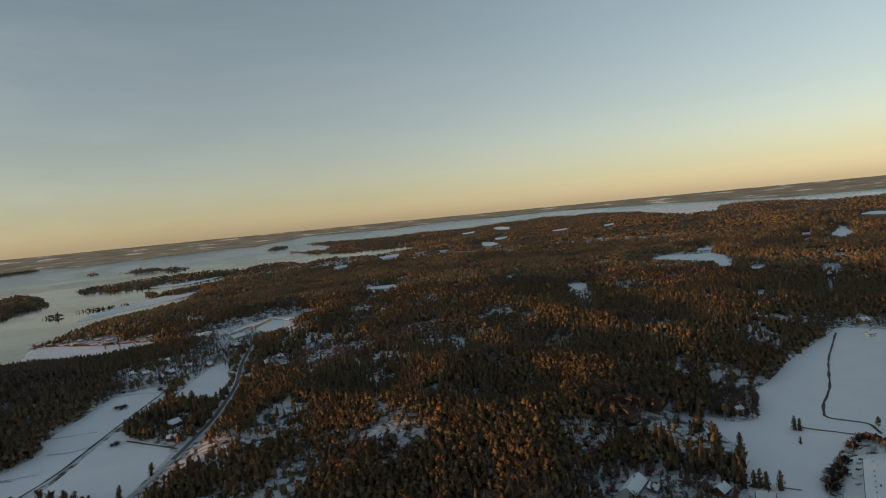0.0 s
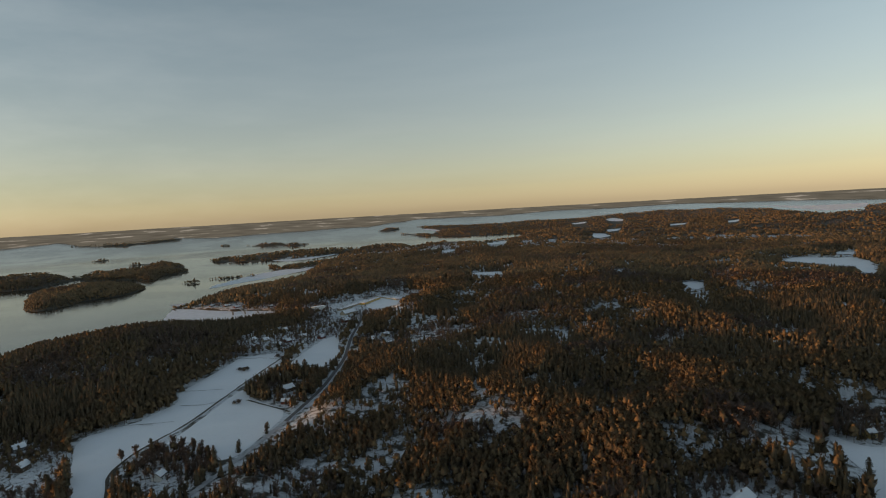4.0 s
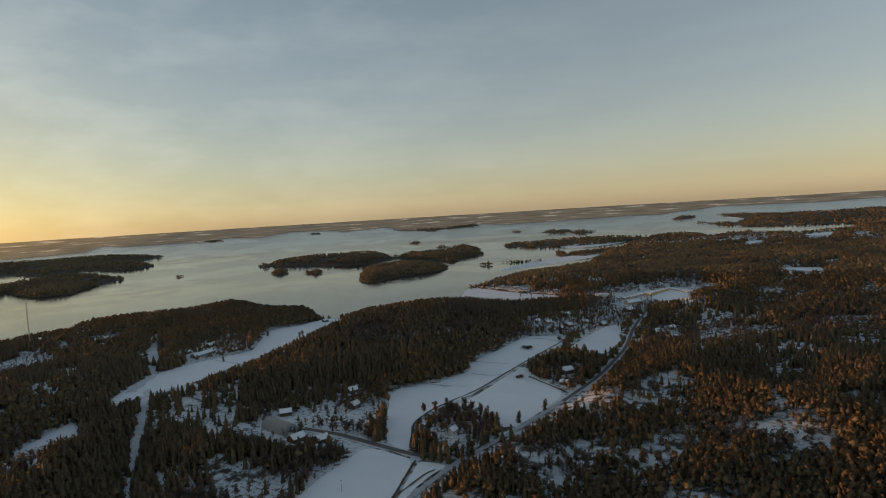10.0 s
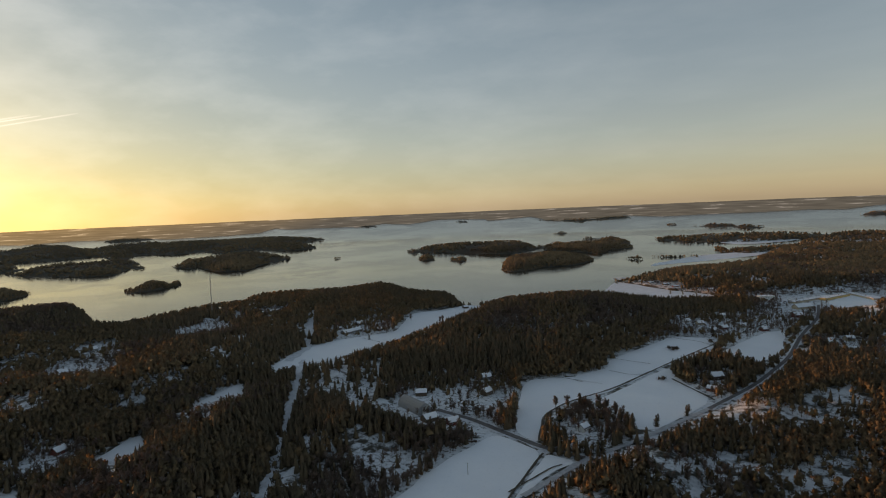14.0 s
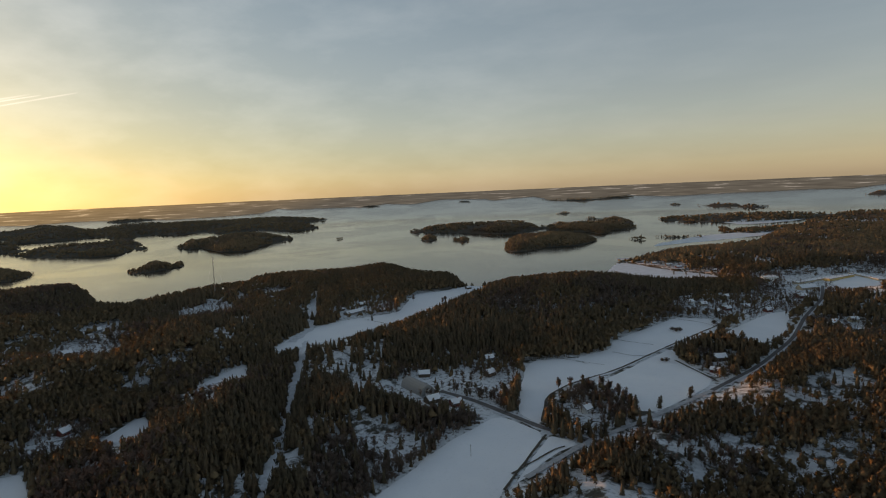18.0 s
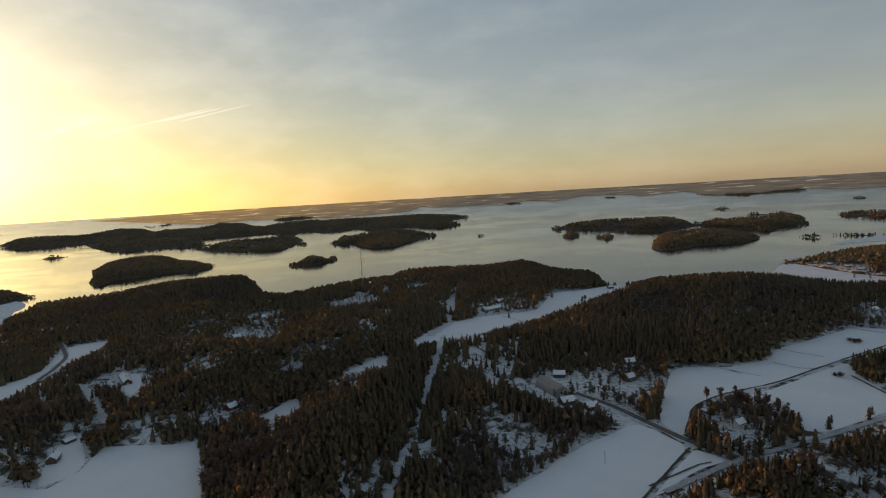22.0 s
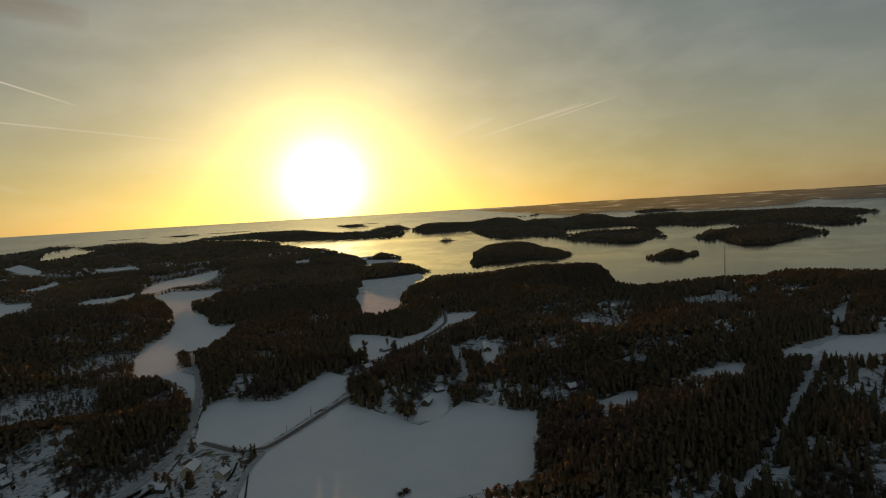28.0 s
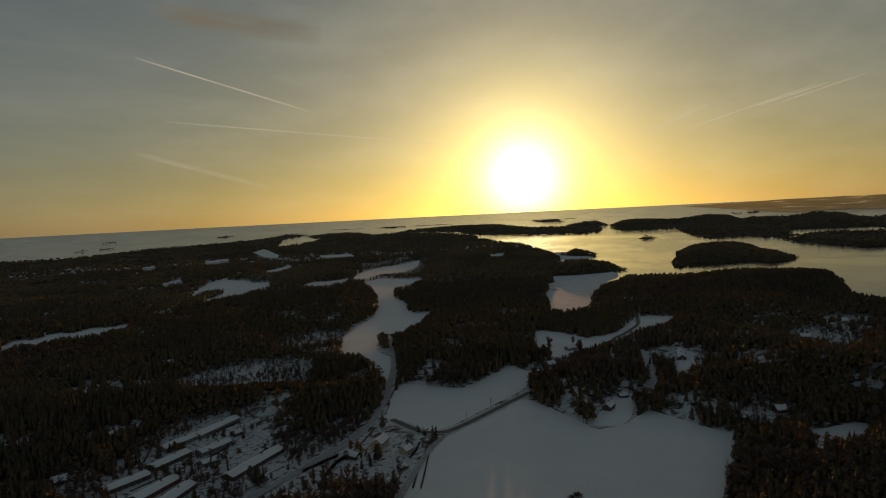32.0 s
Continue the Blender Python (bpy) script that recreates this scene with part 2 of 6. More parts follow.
DITCH = plain("ditch_grass", (0.075, 0.06, 0.045), 0.9, 0.6, 0.4)
TRACK = plain("trodden_snow", (0.62, 0.64, 0.68), 0.8, 0.2, 0.25)
BARK = plain("bark", (0.11, 0.075, 0.05), 0.9, 0.35, 2.0)
NEEDLES = material("pine_needles", foliage([(0.0, (0.132, 0.101, 0.058)), (1.0, (0.172, 0.120, 0.066)), (2.0, (0.212, 0.133, 0.072))]))
SPRUCE = material("spruce_needles", foliage([(0.0, (0.098, 0.081, 0.052)), (1.0, (0.128, 0.095, 0.058)), (2.0, (0.160, 0.106, 0.064))]))
TWIGS = material("bare_twigs", foliage([(0.0, (0.165, 0.118, 0.098)), (1.0, (0.215, 0.15, 0.115)), (2.0, (0.28, 0.185, 0.135))]))


# ---- plan helpers ----
EYE = 192.0
BASE = 4.8


def swell(r):
    """The far ground lifts towards the horizon, so that a distance of thirty kilometres fits into five."""
    r = np.asarray(r, float)
    flat = r + 3.51e-4 * np.clip(r - 2000, 0, None) ** 2
    return EYE - (EYE - 144 * np.clip((flat - 4000) / 3840, 0, 1.05) ** 1.5) * r / flat


def shrink(r):
    return 1 - swell(r) / EYE


_rng = np.random.RandomState(7)
LATTICE = _rng.rand(256, 256)


def value_noise(x, y, size, octaves=3):
    total, weight, norm = 0.0, 1.0, 0.0
    for k in range(octaves):
        u, v = x / size + 17.3 * k, y / size + 9.1 * k
        i, j = np.floor(u).astype(int), np.floor(v).astype(int)
        fu, fv = u - i, v - j
        fu, fv = fu * fu * (3 - 2 * fu), fv * fv * (3 - 2 * fv)
        a, b = LATTICE[i % 256, j % 256], LATTICE[(i + 1) % 256, j % 256]
        c, d = LATTICE[i % 256, (j + 1) % 256], LATTICE[(i + 1) % 256, (j + 1) % 256]
        total = total + weight * ((a * (1 - fu) + b * fu) * (1 - fv) + (c * (1 - fu) + d * fu) * fv)
        norm += weight
        weight, size = weight * 0.5, size * 0.5
    return total / norm


def signed(px, py, poly, reach):
    """Signed distance to a closed outline, positive inside; -reach where it is farther than that outside."""
    out = np.full(px.shape, -reach)
    p = np.array(poly, float)
    near = np.nonzero((px > p[:, 0].min() - reach) & (px < p[:, 0].max() + reach) & (py > p[:, 1].min() - reach) & (py < p[:, 1].max() + reach))[0]
    if not len(near):
        return out
    x, y = px[near], py[near]
    best, inside = np.full(x.shape, 1e9), np.zeros(x.shape, bool)
    for (ax, ay), (bx, by) in zip(p, np.roll(p, -1, 0)):
        dx, dy = bx - ax, by - ay
        t = np.clip(((x - ax) * dx + (y - ay) * dy) / (dx * dx + dy * dy + 1e-9), 0, 1)
        best = np.minimum(best, (x - ax - t * dx) ** 2 + (y - ay - t * dy) ** 2)
        if ay != by:
            inside ^= ((ay > y) != (by > y)) & (x < dx * (y - ay) / dy + ax)
    best = np.sqrt(best)
    out[near] = np.where(inside, best, -best)
    return np.maximum(out, -reach)


def from_line(px, py, line, reach):
    out = np.full(px.shape, reach)
    p = np.array(line, float)
    near = np.nonzero((px > p[:, 0].min() - reach) & (px < p[:, 0].max() + reach) & (py > p[:, 1].min() - reach) & (py < p[:, 1].max() + reach))[0]
    if not len(near):
        return out
    x, y = px[near], py[near]
    best = np.full(x.shape, 1e9)
    for (ax, ay), (bx, by) in zip(p[:-1], p[1:]):
        dx, dy = bx - ax, by - ay
        t = np.clip(((x - ax) * dx + (y - ay) * dy) / (dx * dx + dy * dy + 1e-9), 0, 1)
        best = np.minimum(best, (x - ax - t * dx) ** 2 + (y - ay - t * dy) ** 2)
    out[near] = np.minimum(np.sqrt(best), reach)
    return out


def rounded(poly, rounds=2, closed=True):
    """Corner cutting, so that an outline bends softly."""
    p = np.array(poly, float)
    for _ in range(rounds):
        q = np.roll(p, -1, 0) if closed else p[1:]
        b = p if closed else p[:-1]
        r = np.empty((2 * len(b), 2))
        r[0::2], r[1::2] = 0.86 * b + 0.14 * q, 0.14 * b + 0.86 * q
        p = r if closed else np.vstack([p[:1], r, p[-1:]])
    return p


KNOLLS, GLADES = [], []
LANDS, ICES, FIELDS, WAYS, HOUSES, LONE_TREES = [], [], [], [], [], []


def land(name, poly):
    LANDS.append((name, poly))


def ice(name, poly):
    ICES.append((name, poly))


def field(name, poly):
    FIELDS.append((name, poly))


def glade(name, poly):
    GLADES.append((name, poly))


def way(name, line, width, kind):
    WAYS.append((name, line, width, kind))


def knoll(*spec):
    KNOLLS.append(spec)


def site(*spec):
    HOUSES.append(spec)


def lone(*spec):
    LONE_TREES.append(spec)


# ---- the plan, in metres ----
COAST = [(3921, -3921), (4552, 2228), (3602, 2565), (2691, 3042), (2169, 3258), (2011, 3583), (1879, 3705), (1726, 3667), (1620, 3477), (1434, 3449), (1351, 3647), (1298, 3885), (1162, 4036), (1056, 4132), (918, 4119), (711, 4261), (660, 4193), (461, 4184), (337, 4137), (136, 4041), (-176, 4067), (-328, 3999), (-555, 3945), (-796, 3992), (-891, 3980), (-920, 3961), (-706, 3705), (-739, 3514), (-845, 3518), (-949, 3580), (-756, 3419), (-640, 3347), (-410, 3335), (-162, 3368), (-169, 3060), (-353, 2866), (-567, 2953), (-641, 2893), (-655, 2766), (-697, 2770), (-774, 2909), (-884, 2988), (-953, 2793), (-1151, 2796), (-1342, 2722)]
COAST += [(-1426, 2616), (-1502, 2515), (-1498, 2404), (-1554, 2450), (-1463, 2361), (-1356, 2347), (-1242, 2361), (-1149, 2418), (-1060, 2500), (-960, 2646), (-900, 2286), (-942, 2220), (-981, 2109), (-1021, 2038), (-1099, 2135), (-1027, 2044), (-950, 2034), (-893, 2122), (-784, 1734), (-813, 1629), (-835, 1515), (-869, 1438), (-856, 1334), (-851, 1275), (-830, 1194), (-854, 1200), (-822, 1150), (-864, 1198), (-728, 1146), (-592, 1123), (-530, 1077), (-589, 979), (-696, 957), (-766, 890), (-782, 774), (-816, 797), (-822, 742), (-875, 718), (-979, 784), (-1112, 749), (-1254, 718), (-1368, 546), (-1352, 470), (-1269, 416), (-1286, 358)]
COAST += [(-1206, 205), (-1190, 165), (-1222, 139), (-1333, 136), (-1515, 98), (-1621, 54), (-1614, -34), (-1520, -187), (-1494, -312), (-1296, -330), (-1027, -282), (-955, -294), (-971, -320), (-1211, -418), (-2076, -697), (-2225, -785), (-2386, -896), (-2596, -1033), (-2742, -1252), (-2945, -1433), (-2877, -1481), (-3053, -1513), (-3205, -1660), (-3247, -1886), (-3246, -2121), (-3299, -2179), (-3365, -1954), (-3381, -1813), (-3269, -1652), (-3275, -1500), (-3243, -1227), (-3297, -1036), (-3349, -895), (-3542, -926), (-3573, -949), (-3621, -1064), (-3636, -1260), (-3609, -1407), (-3786, -1735), (-3741, -1939), (-3584, -2082), (-3426, -2214), (-3218, -2212), (-3132, -2330), (-3198, -2521)]
COAST += [(-3094, -2676), (-2949, -2716), (-2986, -2816), (-2880, -2538), (-2693, -2459), (-2518, -2467), (-2376, -2461), (-2728, -2757), (-2930, -2796), (-3019, -2831), (-2953, -2942), (-2728, -2910), (-2473, -3012), (-2191, -3130), (-2058, -3180), (-1828, -3147), (-1638, -3187), (-1268, -3423), (-704, -3988), (-508, -4777)]
land("mainland", COAST)
land("island", [(-1848, 291), (-1771, 306), (-1794, 341), (-1824, 389), (-1934, 437), (-1842, 414), (-1875, 394), (-1981, 392), (-1922, 349), (-1856, 315), (-1762, 280)])
land("island", [(-2808, 31), (-2694, 68), (-2607, 126), (-2521, 208), (-2446, 255), (-2432, 331), (-2554, 387), (-2663, 423), (-2653, 461), (-2565, 450), (-2676, 434), (-2805, 474), (-2965, 465), (-2965, 385), (-2908, 276), (-2938, 192), (-2868, 113), (-2701, 68)])
land("island", [(-2495, 569), (-2407, 589), (-2454, 645), (-2307, 640), (-2177, 649), (-2136, 716), (-2227, 780), (-2314, 858), (-2370, 940), (-2454, 1011), (-2371, 972), (-2442, 983), (-2606, 995), (-2781, 979), (-2827, 887), (-2737, 795), (-2682, 718), (-2686, 661), (-2474, 580)])
land("island", [(-3776, 416), (-3588, 486), (-3242, 444), (-2963, 430), (-3245, 535), (-3317, 613), (-3109, 700), (-3209, 860), (-2959, 900), (-3032, 1082), (-2808, 1160), (-2783, 1239), (-2824, 1314), (-3026, 1366), (-3150, 1369), (-3255, 1505), (-3252, 1580), (-3221, 1552), (-3387, 1549), (-3543, 1467), (-3643, 1342), (-3667, 1155), (-3737, 1007), (-3767, 853), (-3784, 673), (-3740, 522)])
land("island", [(-3056, -277), (-2970, -181), (-3041, -85), (-3080, 11), (-3203, 50), (-3209, 36), (-3351, -17), (-3419, -101), (-3415, -199)])
land("island", [(-3477, -481), (-3137, -361), (-2964, -286), (-2977, -145), (-3092, -3), (-3133, 45), (-3105, 51), (-3273, -3), (-3362, -60), (-3467, -102), (-3652, -315), (-3647, -452)])
land("island", [(-3791, -576), (-3801, -436), (-3524, -38), (-3571, 64), (-3565, 202), (-3521, 337), (-3706, 391), (-4034, 309), (-4061, 193), (-3914, 35), (-3963, -135), (-3840, -186), (-4102, -275), (-4192, -400), (-4051, -500), (-3904, -574)])
land("island", [(-3570, -49), (-3568, 63), (-3465, 193), (-3452, 319), (-3510, 411), (-3647, 438), (-3734, 409), (-3826, 349), (-3785, 291), (-4030, 273), (-4134, 193), (-3931, 96), (-3908, -27), (-3916, -152)])
land("island", [(-3318, 414), (-3320, 494), (-3238, 670), (-3835, 786), (-3867, 672), (-3856, 567), (-3802, 474)])
land("island", [(-3349, 32), (-3335, 159), (-3335, 249), (-3367, 344), (-3419, 424), (-3517, 458), (-3543, 429), (-3728, 308), (-3709, 182), (-3649, 39)])
land("island", [(-3970, 88), (-3895, 191), (-3880, 325), (-3924, 325), (-3953, 247), (-3912, 179)])
land("island", [(-2887, -79), (-2891, 25), (-2916, 71), (-3035, 88), (-2948, 78), (-3018, 47), (-2996, -80)])
land("island", [(-1805, -238), (-1912, -222), (-1917, -168), (-1942, -114), (-2008, -61), (-1933, -2), (-1990, 37), (-2064, 53), (-2008, 48), (-2146, 19), (-2238, -44), (-2408, -72), (-2522, -123), (-2526, -219), (-2451, -270), (-2268, -289), (-2031, -264)])
land("island", [(-4071, 526), (-3989, 588), (-4036, 783), (-4107, 765), (-4165, 647), (-4125, 563)])
land("island", [(-2209, 1512), (-2133, 1499), (-1974, 1583), (-1820, 1610), (-1710, 1664), (-1757, 1847), (-1721, 1820), (-1873, 1934), (-2013, 2005), (-2100, 2007), (-2104, 1971), (-2142, 1857), (-2203, 1766), (-2236, 1655), (-2188, 1555), (-2099, 1451)])
land("island", [(-1792, 1912), (-1628, 1827), (-1471, 1849), (-1388, 1814), (-1458, 1927), (-1434, 1962), (-1420, 2043), (-1432, 2064), (-1582, 2246), (-1714, 2366), (-1756, 2321), (-1675, 2187), (-1713, 2113), (-1757, 2067), (-1792, 1994), (-1730, 1871)])
land("island", [(-1872, 2294), (-1788, 2354), (-1791, 2348), (-1889, 2352)])
land("island", [(-1320, 1250), (-1250, 1218), (-1234, 1261), (-1262, 1355), (-1218, 1437), (-1221, 1494), (-1259, 1582), (-1285, 1616), (-1440, 1697), (-1506, 1645), (-1569, 1544), (-1475, 1419), (-1314, 1254)])
land("island", [(-1895, 1326), (-1814, 1299), (-1804, 1329), (-1871, 1380), (-1943, 1394), (-1883, 1324)])
land("island", [(-1768, 1394), (-1655, 1340), (-1630, 1354), (-1717, 1425), (-1729, 1394), (-1695, 1340)])
land("island", [(-2233, 1127), (-2196, 1125), (-2228, 1155), (-2211, 1134), (-2223, 1128)])
land("island", [(-1188, 1702), (-1141, 1680), (-1132, 1705), (-1146, 1717), (-1172, 1706)])
land("island", [(-1146, 1786), (-1091, 1789), (-1054, 1827), (-1062, 1811), (-1121, 1787)])
land("island", [(-1041, 1833), (-1010, 1825), (-1009, 1869), (-1008, 1845), (-1030, 1837)])
land("island", [(-1750, 3131), (-1641, 3095), (-1542, 3145), (-1496, 3093), (-1421, 3075), (-1412, 3168), (-1400, 3125), (-1498, 3176), (-1510, 3110), (-1597, 3225), (-1702, 3207), (-1707, 3110)])
land("island", [(-1918, 3119), (-1865, 3133), (-1897, 3174), (-1934, 3164)])
land("island", [(-2227, 2490), (-2163, 2472), (-2176, 2544), (-2226, 2583), (-2244, 2540)])
land("island", [(-3325, 2662), (-3246, 2708), (-3316, 2755), (-3362, 2712)])
land("island", [(-3703, 2082), (-3618, 2106), (-3593, 2165), (-3658, 2191), (-3743, 2156)])
land("island", [(-2869, 3082), (-2665, 3132), (-2530, 3116), (-2575, 3201), (-2505, 3293), (-2378, 3401), (-2441, 3459), (-2557, 3426), (-2630, 3330), (-2739, 3220), (-2808, 3119)])
land("island", [(-1158, 3748), (-1080, 3749), (-1024, 3802), (-1060, 3933), (-1127, 3909), (-1142, 3823)])
land("island", [(-3590, -863), (-3441, -764), (-3444, -621), (-3521, -586), (-3700, -580), (-3766, -572), (-3919, -704), (-3888, -806), (-3807, -860), (-3609, -843)])
land("island", [(-3518, -579), (-3469, -535), (-3582, -513), (-3636, -526), (-3621, -568)])
land("island", [(-2918, -588), (-2832, -525), (-2924, -489), (-2932, -508), (-2959, -556)])
land("island", [(-3715, -1189), (-3644, -1034), (-3696, -902), (-3743, -950), (-3961, -1067), (-3896, -1107), (-3765, -1186)])
land("island", [(-3696, -902), (-3594, -825), (-3520, -722), (-3596, -604), (-3637, -480), (-3626, -421), (-3668, -324), (-4083, -365), (-4030, -428), (-3928, -591), (-3988, -710), (-4009, -826), (-3948, -888), (-3704, -893)])
land("island", [(-3563, -591), (-3492, -538), (-3549, -506), (-3609, -524), (-3586, -576)])
land("island", [(-1499, -536), (-1539, -520), (-1555, -475), (-1586, -437), (-1629, -400), (-1690, -373), (-1678, -373), (-1763, -408), (-1782, -448), (-1803, -517), (-1786, -568), (-1731, -578), (-1552, -533)])
land("island", [(-2207, -726), (-2140, -652), (-2138, -584), (-2181, -584), (-2191, -600), (-2291, -664), (-2294, -713), (-2151, -700)])
land("island", [(-2653, -3284), (-2691, -3246), (-2764, -3247), (-2792, -3295), (-2741, -3306), (-2692, -3310)])
land("island", [(-3267, -2825), (-3342, -2736), (-3417, -2643), (-3409, -2652), (-3343, -2735), (-3278, -2813)])
land("island", [(-3459, -2515), (-3487, -2418), (-3561, -2351), (-3598, -2390), (-3550, -2461), (-3503, -2527)])
land("island", [(-3477, -2563), (-3541, -2473), (-3605, -2380), (-3598, -2390), (-3541, -2473), (-3487, -2549)])
land("island", [(-3638, -2328), (-3708, -2214), (-3776, -2097), (-3770, -2109), (-3708, -2214), (-3647, -2315)])
land("island", [(-1942, -3446), (-1988, -3420), (-2057, -3432), (-2068, -3466), (-2013, -3464), (-1962, -3459)])
land("island", [(-2100, -3723), (-2142, -3684), (-2210, -3685), (-2214, -3708), (-2170, -3729), (-2121, -3736)])
land("island", [(-1820, -3484), (-1846, -3443), (-1894, -3439), (-1900, -3465), (-1866, -3480), (-1834, -3491)])
land("island", [(-3980, -1554), (-3971, -1441), (-4013, -1349), (-4054, -1376), (-4039, -1467), (-4022, -1552)])
land("island", [(-4053, -1494), (-4087, -1397), (-4119, -1300), (-4116, -1311), (-4087, -1397), (-4059, -1478)])
land("island", [(-4228, -185), (-4225, -150), (-4273, -117), (-4313, -129), (-4287, -152), (-4260, -172)])
land("island", [(-4253, -274), (-4238, -254), (-4276, -240), (-4312, -253), (-4301, -259), (-4285, -262)])
land("island", [(-4165, -1144), (-4186, -1067), (-4205, -989), (-4202, -1001), (-4186, -1067), (-4169, -1129)])
land("island", [(-3902, -1448), (-3891, -1357), (-3927, -1281), (-3977, -1308), (-3962, -1382), (-3946, -1450)])
land("island", [(-3903, -1167), (-3902, -1141), (-3952, -1128), (-3990, -1150), (-3962, -1158), (-3934, -1162)])
land("island", [(-4062, -1469), (-4096, -1372), (-4128, -1270), (-4126, -1280), (-4096, -1372), (-4067, -1456)])
land("island", [(-4191, -262), (-4168, -231), (-4202, -203), (-4241, -217), (-4231, -234), (-4219, -247)])
land("island", [(-4193, -182), (-4183, -142), (-4230, -103), (-4271, -117), (-4247, -144), (-4221, -168)])
knoll(-1144, 707, 72, 16)
knoll(-1291, 86, 96, 16)
knoll(-1379, 70, 144, 12)
knoll(-686, 712, 176, 12)
knoll(-598, 781, 144, 9)
knoll(-1685, -818, 256, 19)
knoll(-1875, -117, 64, 6)
ice('sea_ice', [(-765, 1002), (-872, 1210), (-746, 1174), (-611, 1160), (-542, 1117), (-563, 1070), (-635, 1018)])
ice('sea_ice', [(-846, 570), (-907, 726), (-824, 750), (-805, 664), (-768, 603)])
ice('sea_ice', [(-1678, -645), (-1597, -507), (-1664, -365), (-1298, -326), (-1152, -309), (-1013, -272), (-922, -283), (-942, -322), (-1206, -440)])
ice('sea_ice', [(-2051, -806), (-2310, -780), (-2238, -597), (-2130, -577), (-1968, -651), (-1779, -672)])
field('snow_field', [(-333, 330), (-299, 326), (-341, 376), (-349, 416), (-341, 475), (-355, 594), (-357, 678), (-365, 736), (-395, 749), (-429, 722), (-424, 686), (-416, 571), (-395, 539), (-400, 486), (-430, 440)])
field('snow_field', [(-334, 432), (-336, 475), (-350, 589), (-322, 558), (-258, 517), (-254, 419), (-264, 405), (-283, 422), (-317, 442)])
field('snow_field', [(-341, 686), (-354, 822), (-338, 861), (-296, 754), (-285, 675), (-317, 682)])
field('snow_field', [(-283, 155), (-293, 171), (-306, 203), (-318, 230), (-330, 270), (-339, 315), (-288, 317), (-266, 275), (-246, 235), (-232, 213)])
field('snow_field', [(-283, 317), (-258, 322), (-258, 293), (-245, 242), (-264, 277)])
field('snow_field', [(-688, 256), (-749, 320), (-770, 390), (-755, 482), (-830, 555), (-872, 602), (-858, 640), (-858, 690), (-862, 715), (-822, 732), (-796, 668), (-768, 606), (-706, 459), (-672, 349), (-674, 317), (-669, 256)])
field('snow_field', [(-594, 126), (-650, 208), (-622, 203), (-598, 194), (-603, 163)])
field('snow_field', [(-514, 43), (-557, 88), (-515, 85), (-502, 62)])
field('snow_field', [(-277, -181), (-366, -208), (-403, -208), (-514, -190), (-482, -138), (-456, -102), (-474, -86), (-520, -72), (-498, -29), (-490, -2), (-422, -2), (-358, -2)])
field('snow_field', [(-402, -275), (-470, -317), (-510, -328), (-515, -258), (-618, -248), (-594, -213), (-538, -197), (-405, -219), (-397, -237)])
field('snow_field', [(-594, -486), (-698, -562), (-754, -590), (-821, -608), (-896, -648), (-1050, -757), (-1216, -904), (-1286, -984), (-1381, -998), (-1379, -922), (-1394, -848), (-1270, -814), (-1192, -811), (-1053, -718), (-1006, -656), (-914, -589), (-890, -549), (-930, -544), (-821, -501), (-768, -490), (-730, -478), (-715, -514), (-653, -470), (-608, -418), (-587, -392), (-507, -334), (-504, -342), (-560, -402), (-602, -458)])
field('snow_field', [(-1318, -1056), (-1490, -1162), (-1579, -1186), (-1680, -1215), (-1715, -1194), (-1858, -1193), (-1955, -1218), (-1709, -1075), (-1544, -1022), (-1517, -1034), (-1474, -1066), (-1381, -1037)])
field('snow_field', [(-1206, -1141), (-1283, -1162), (-1296, -1123), (-1344, -1106), (-1381, -1107), (-1298, -1048), (-1232, -1051), (-1171, -1051)])
field('snow_field', [(-960, -1298), (-1046, -1373), (-1192, -1518), (-1336, -1601), (-1275, -1517), (-1275, -1450), (-1232, -1347), (-1254, -1309), (-1171, -1226), (-1104, -1208), (-1019, -1160), (-978, -1165), (-939, -1163), (-891, -1144), (-902, -1168), (-1014, -1235), (-1117, -1333), (-1058, -1347)])
field('snow_field', [(-1502, -1630), (-1580, -1619), (-1710, -1684), (-1645, -1608), (-1506, -1544)])
field('snow_field', [(-2145, -2380), (-2327, -2482), (-2044, -2079), (-1940, -1989), (-1974, -2107)])
field('snow_field', [(-1737, -2242), (-1878, -2233), (-1806, -2146), (-1691, -2164)])
field('snow_field', [(-1498, -2326), (-1594, -2373), (-1508, -2251), (-1458, -2250)])
field('snow_field', [(-1150, -1687), (-1275, -1759), (-1220, -1675), (-1120, -1626)])
field('snow_field', [(-442, -1070), (-483, -1106), (-496, -1078), (-538, -1109), (-558, -1074), (-597, -1090), (-618, -1051), (-658, -1058), (-614, -1008), (-590, -1022), (-541, -1006), (-522, -1038), (-478, -1022), (-462, -1059), (-422, -1022)])
field('snow_field', [(-2055, -1846), (-2147, -1739), (-2081, -1640), (-1974, -1713)])
field('snow_field', [(-2153, -1009), (-2215, -974), (-2123, -925), (-2063, -954)])
field('snow_field', [(-813, -294), (-806, -245), (-782, -205), (-827, -178), (-965, -174), (-979, -117), (-920, -123), (-856, -152), (-718, -186), (-650, -221), (-728, -258)])
field('snow_field', [(197, 480), (214, 458), (235, 459), (266, 525), (288, 542), (344, 606), (448, 698), (475, 726), (512, 693), (517, 640), (331, 414), (253, 394), (218, 350), (200, 320), (163, 341), (197, 406), (194, 426)])
field('snow_field', [(1724, 2469), (1837, 2543), (1866, 2491), (1751, 2339)])
field('snow_field', [(1243, 1904), (1427, 2121), (1327, 1918), (1208, 1795)])
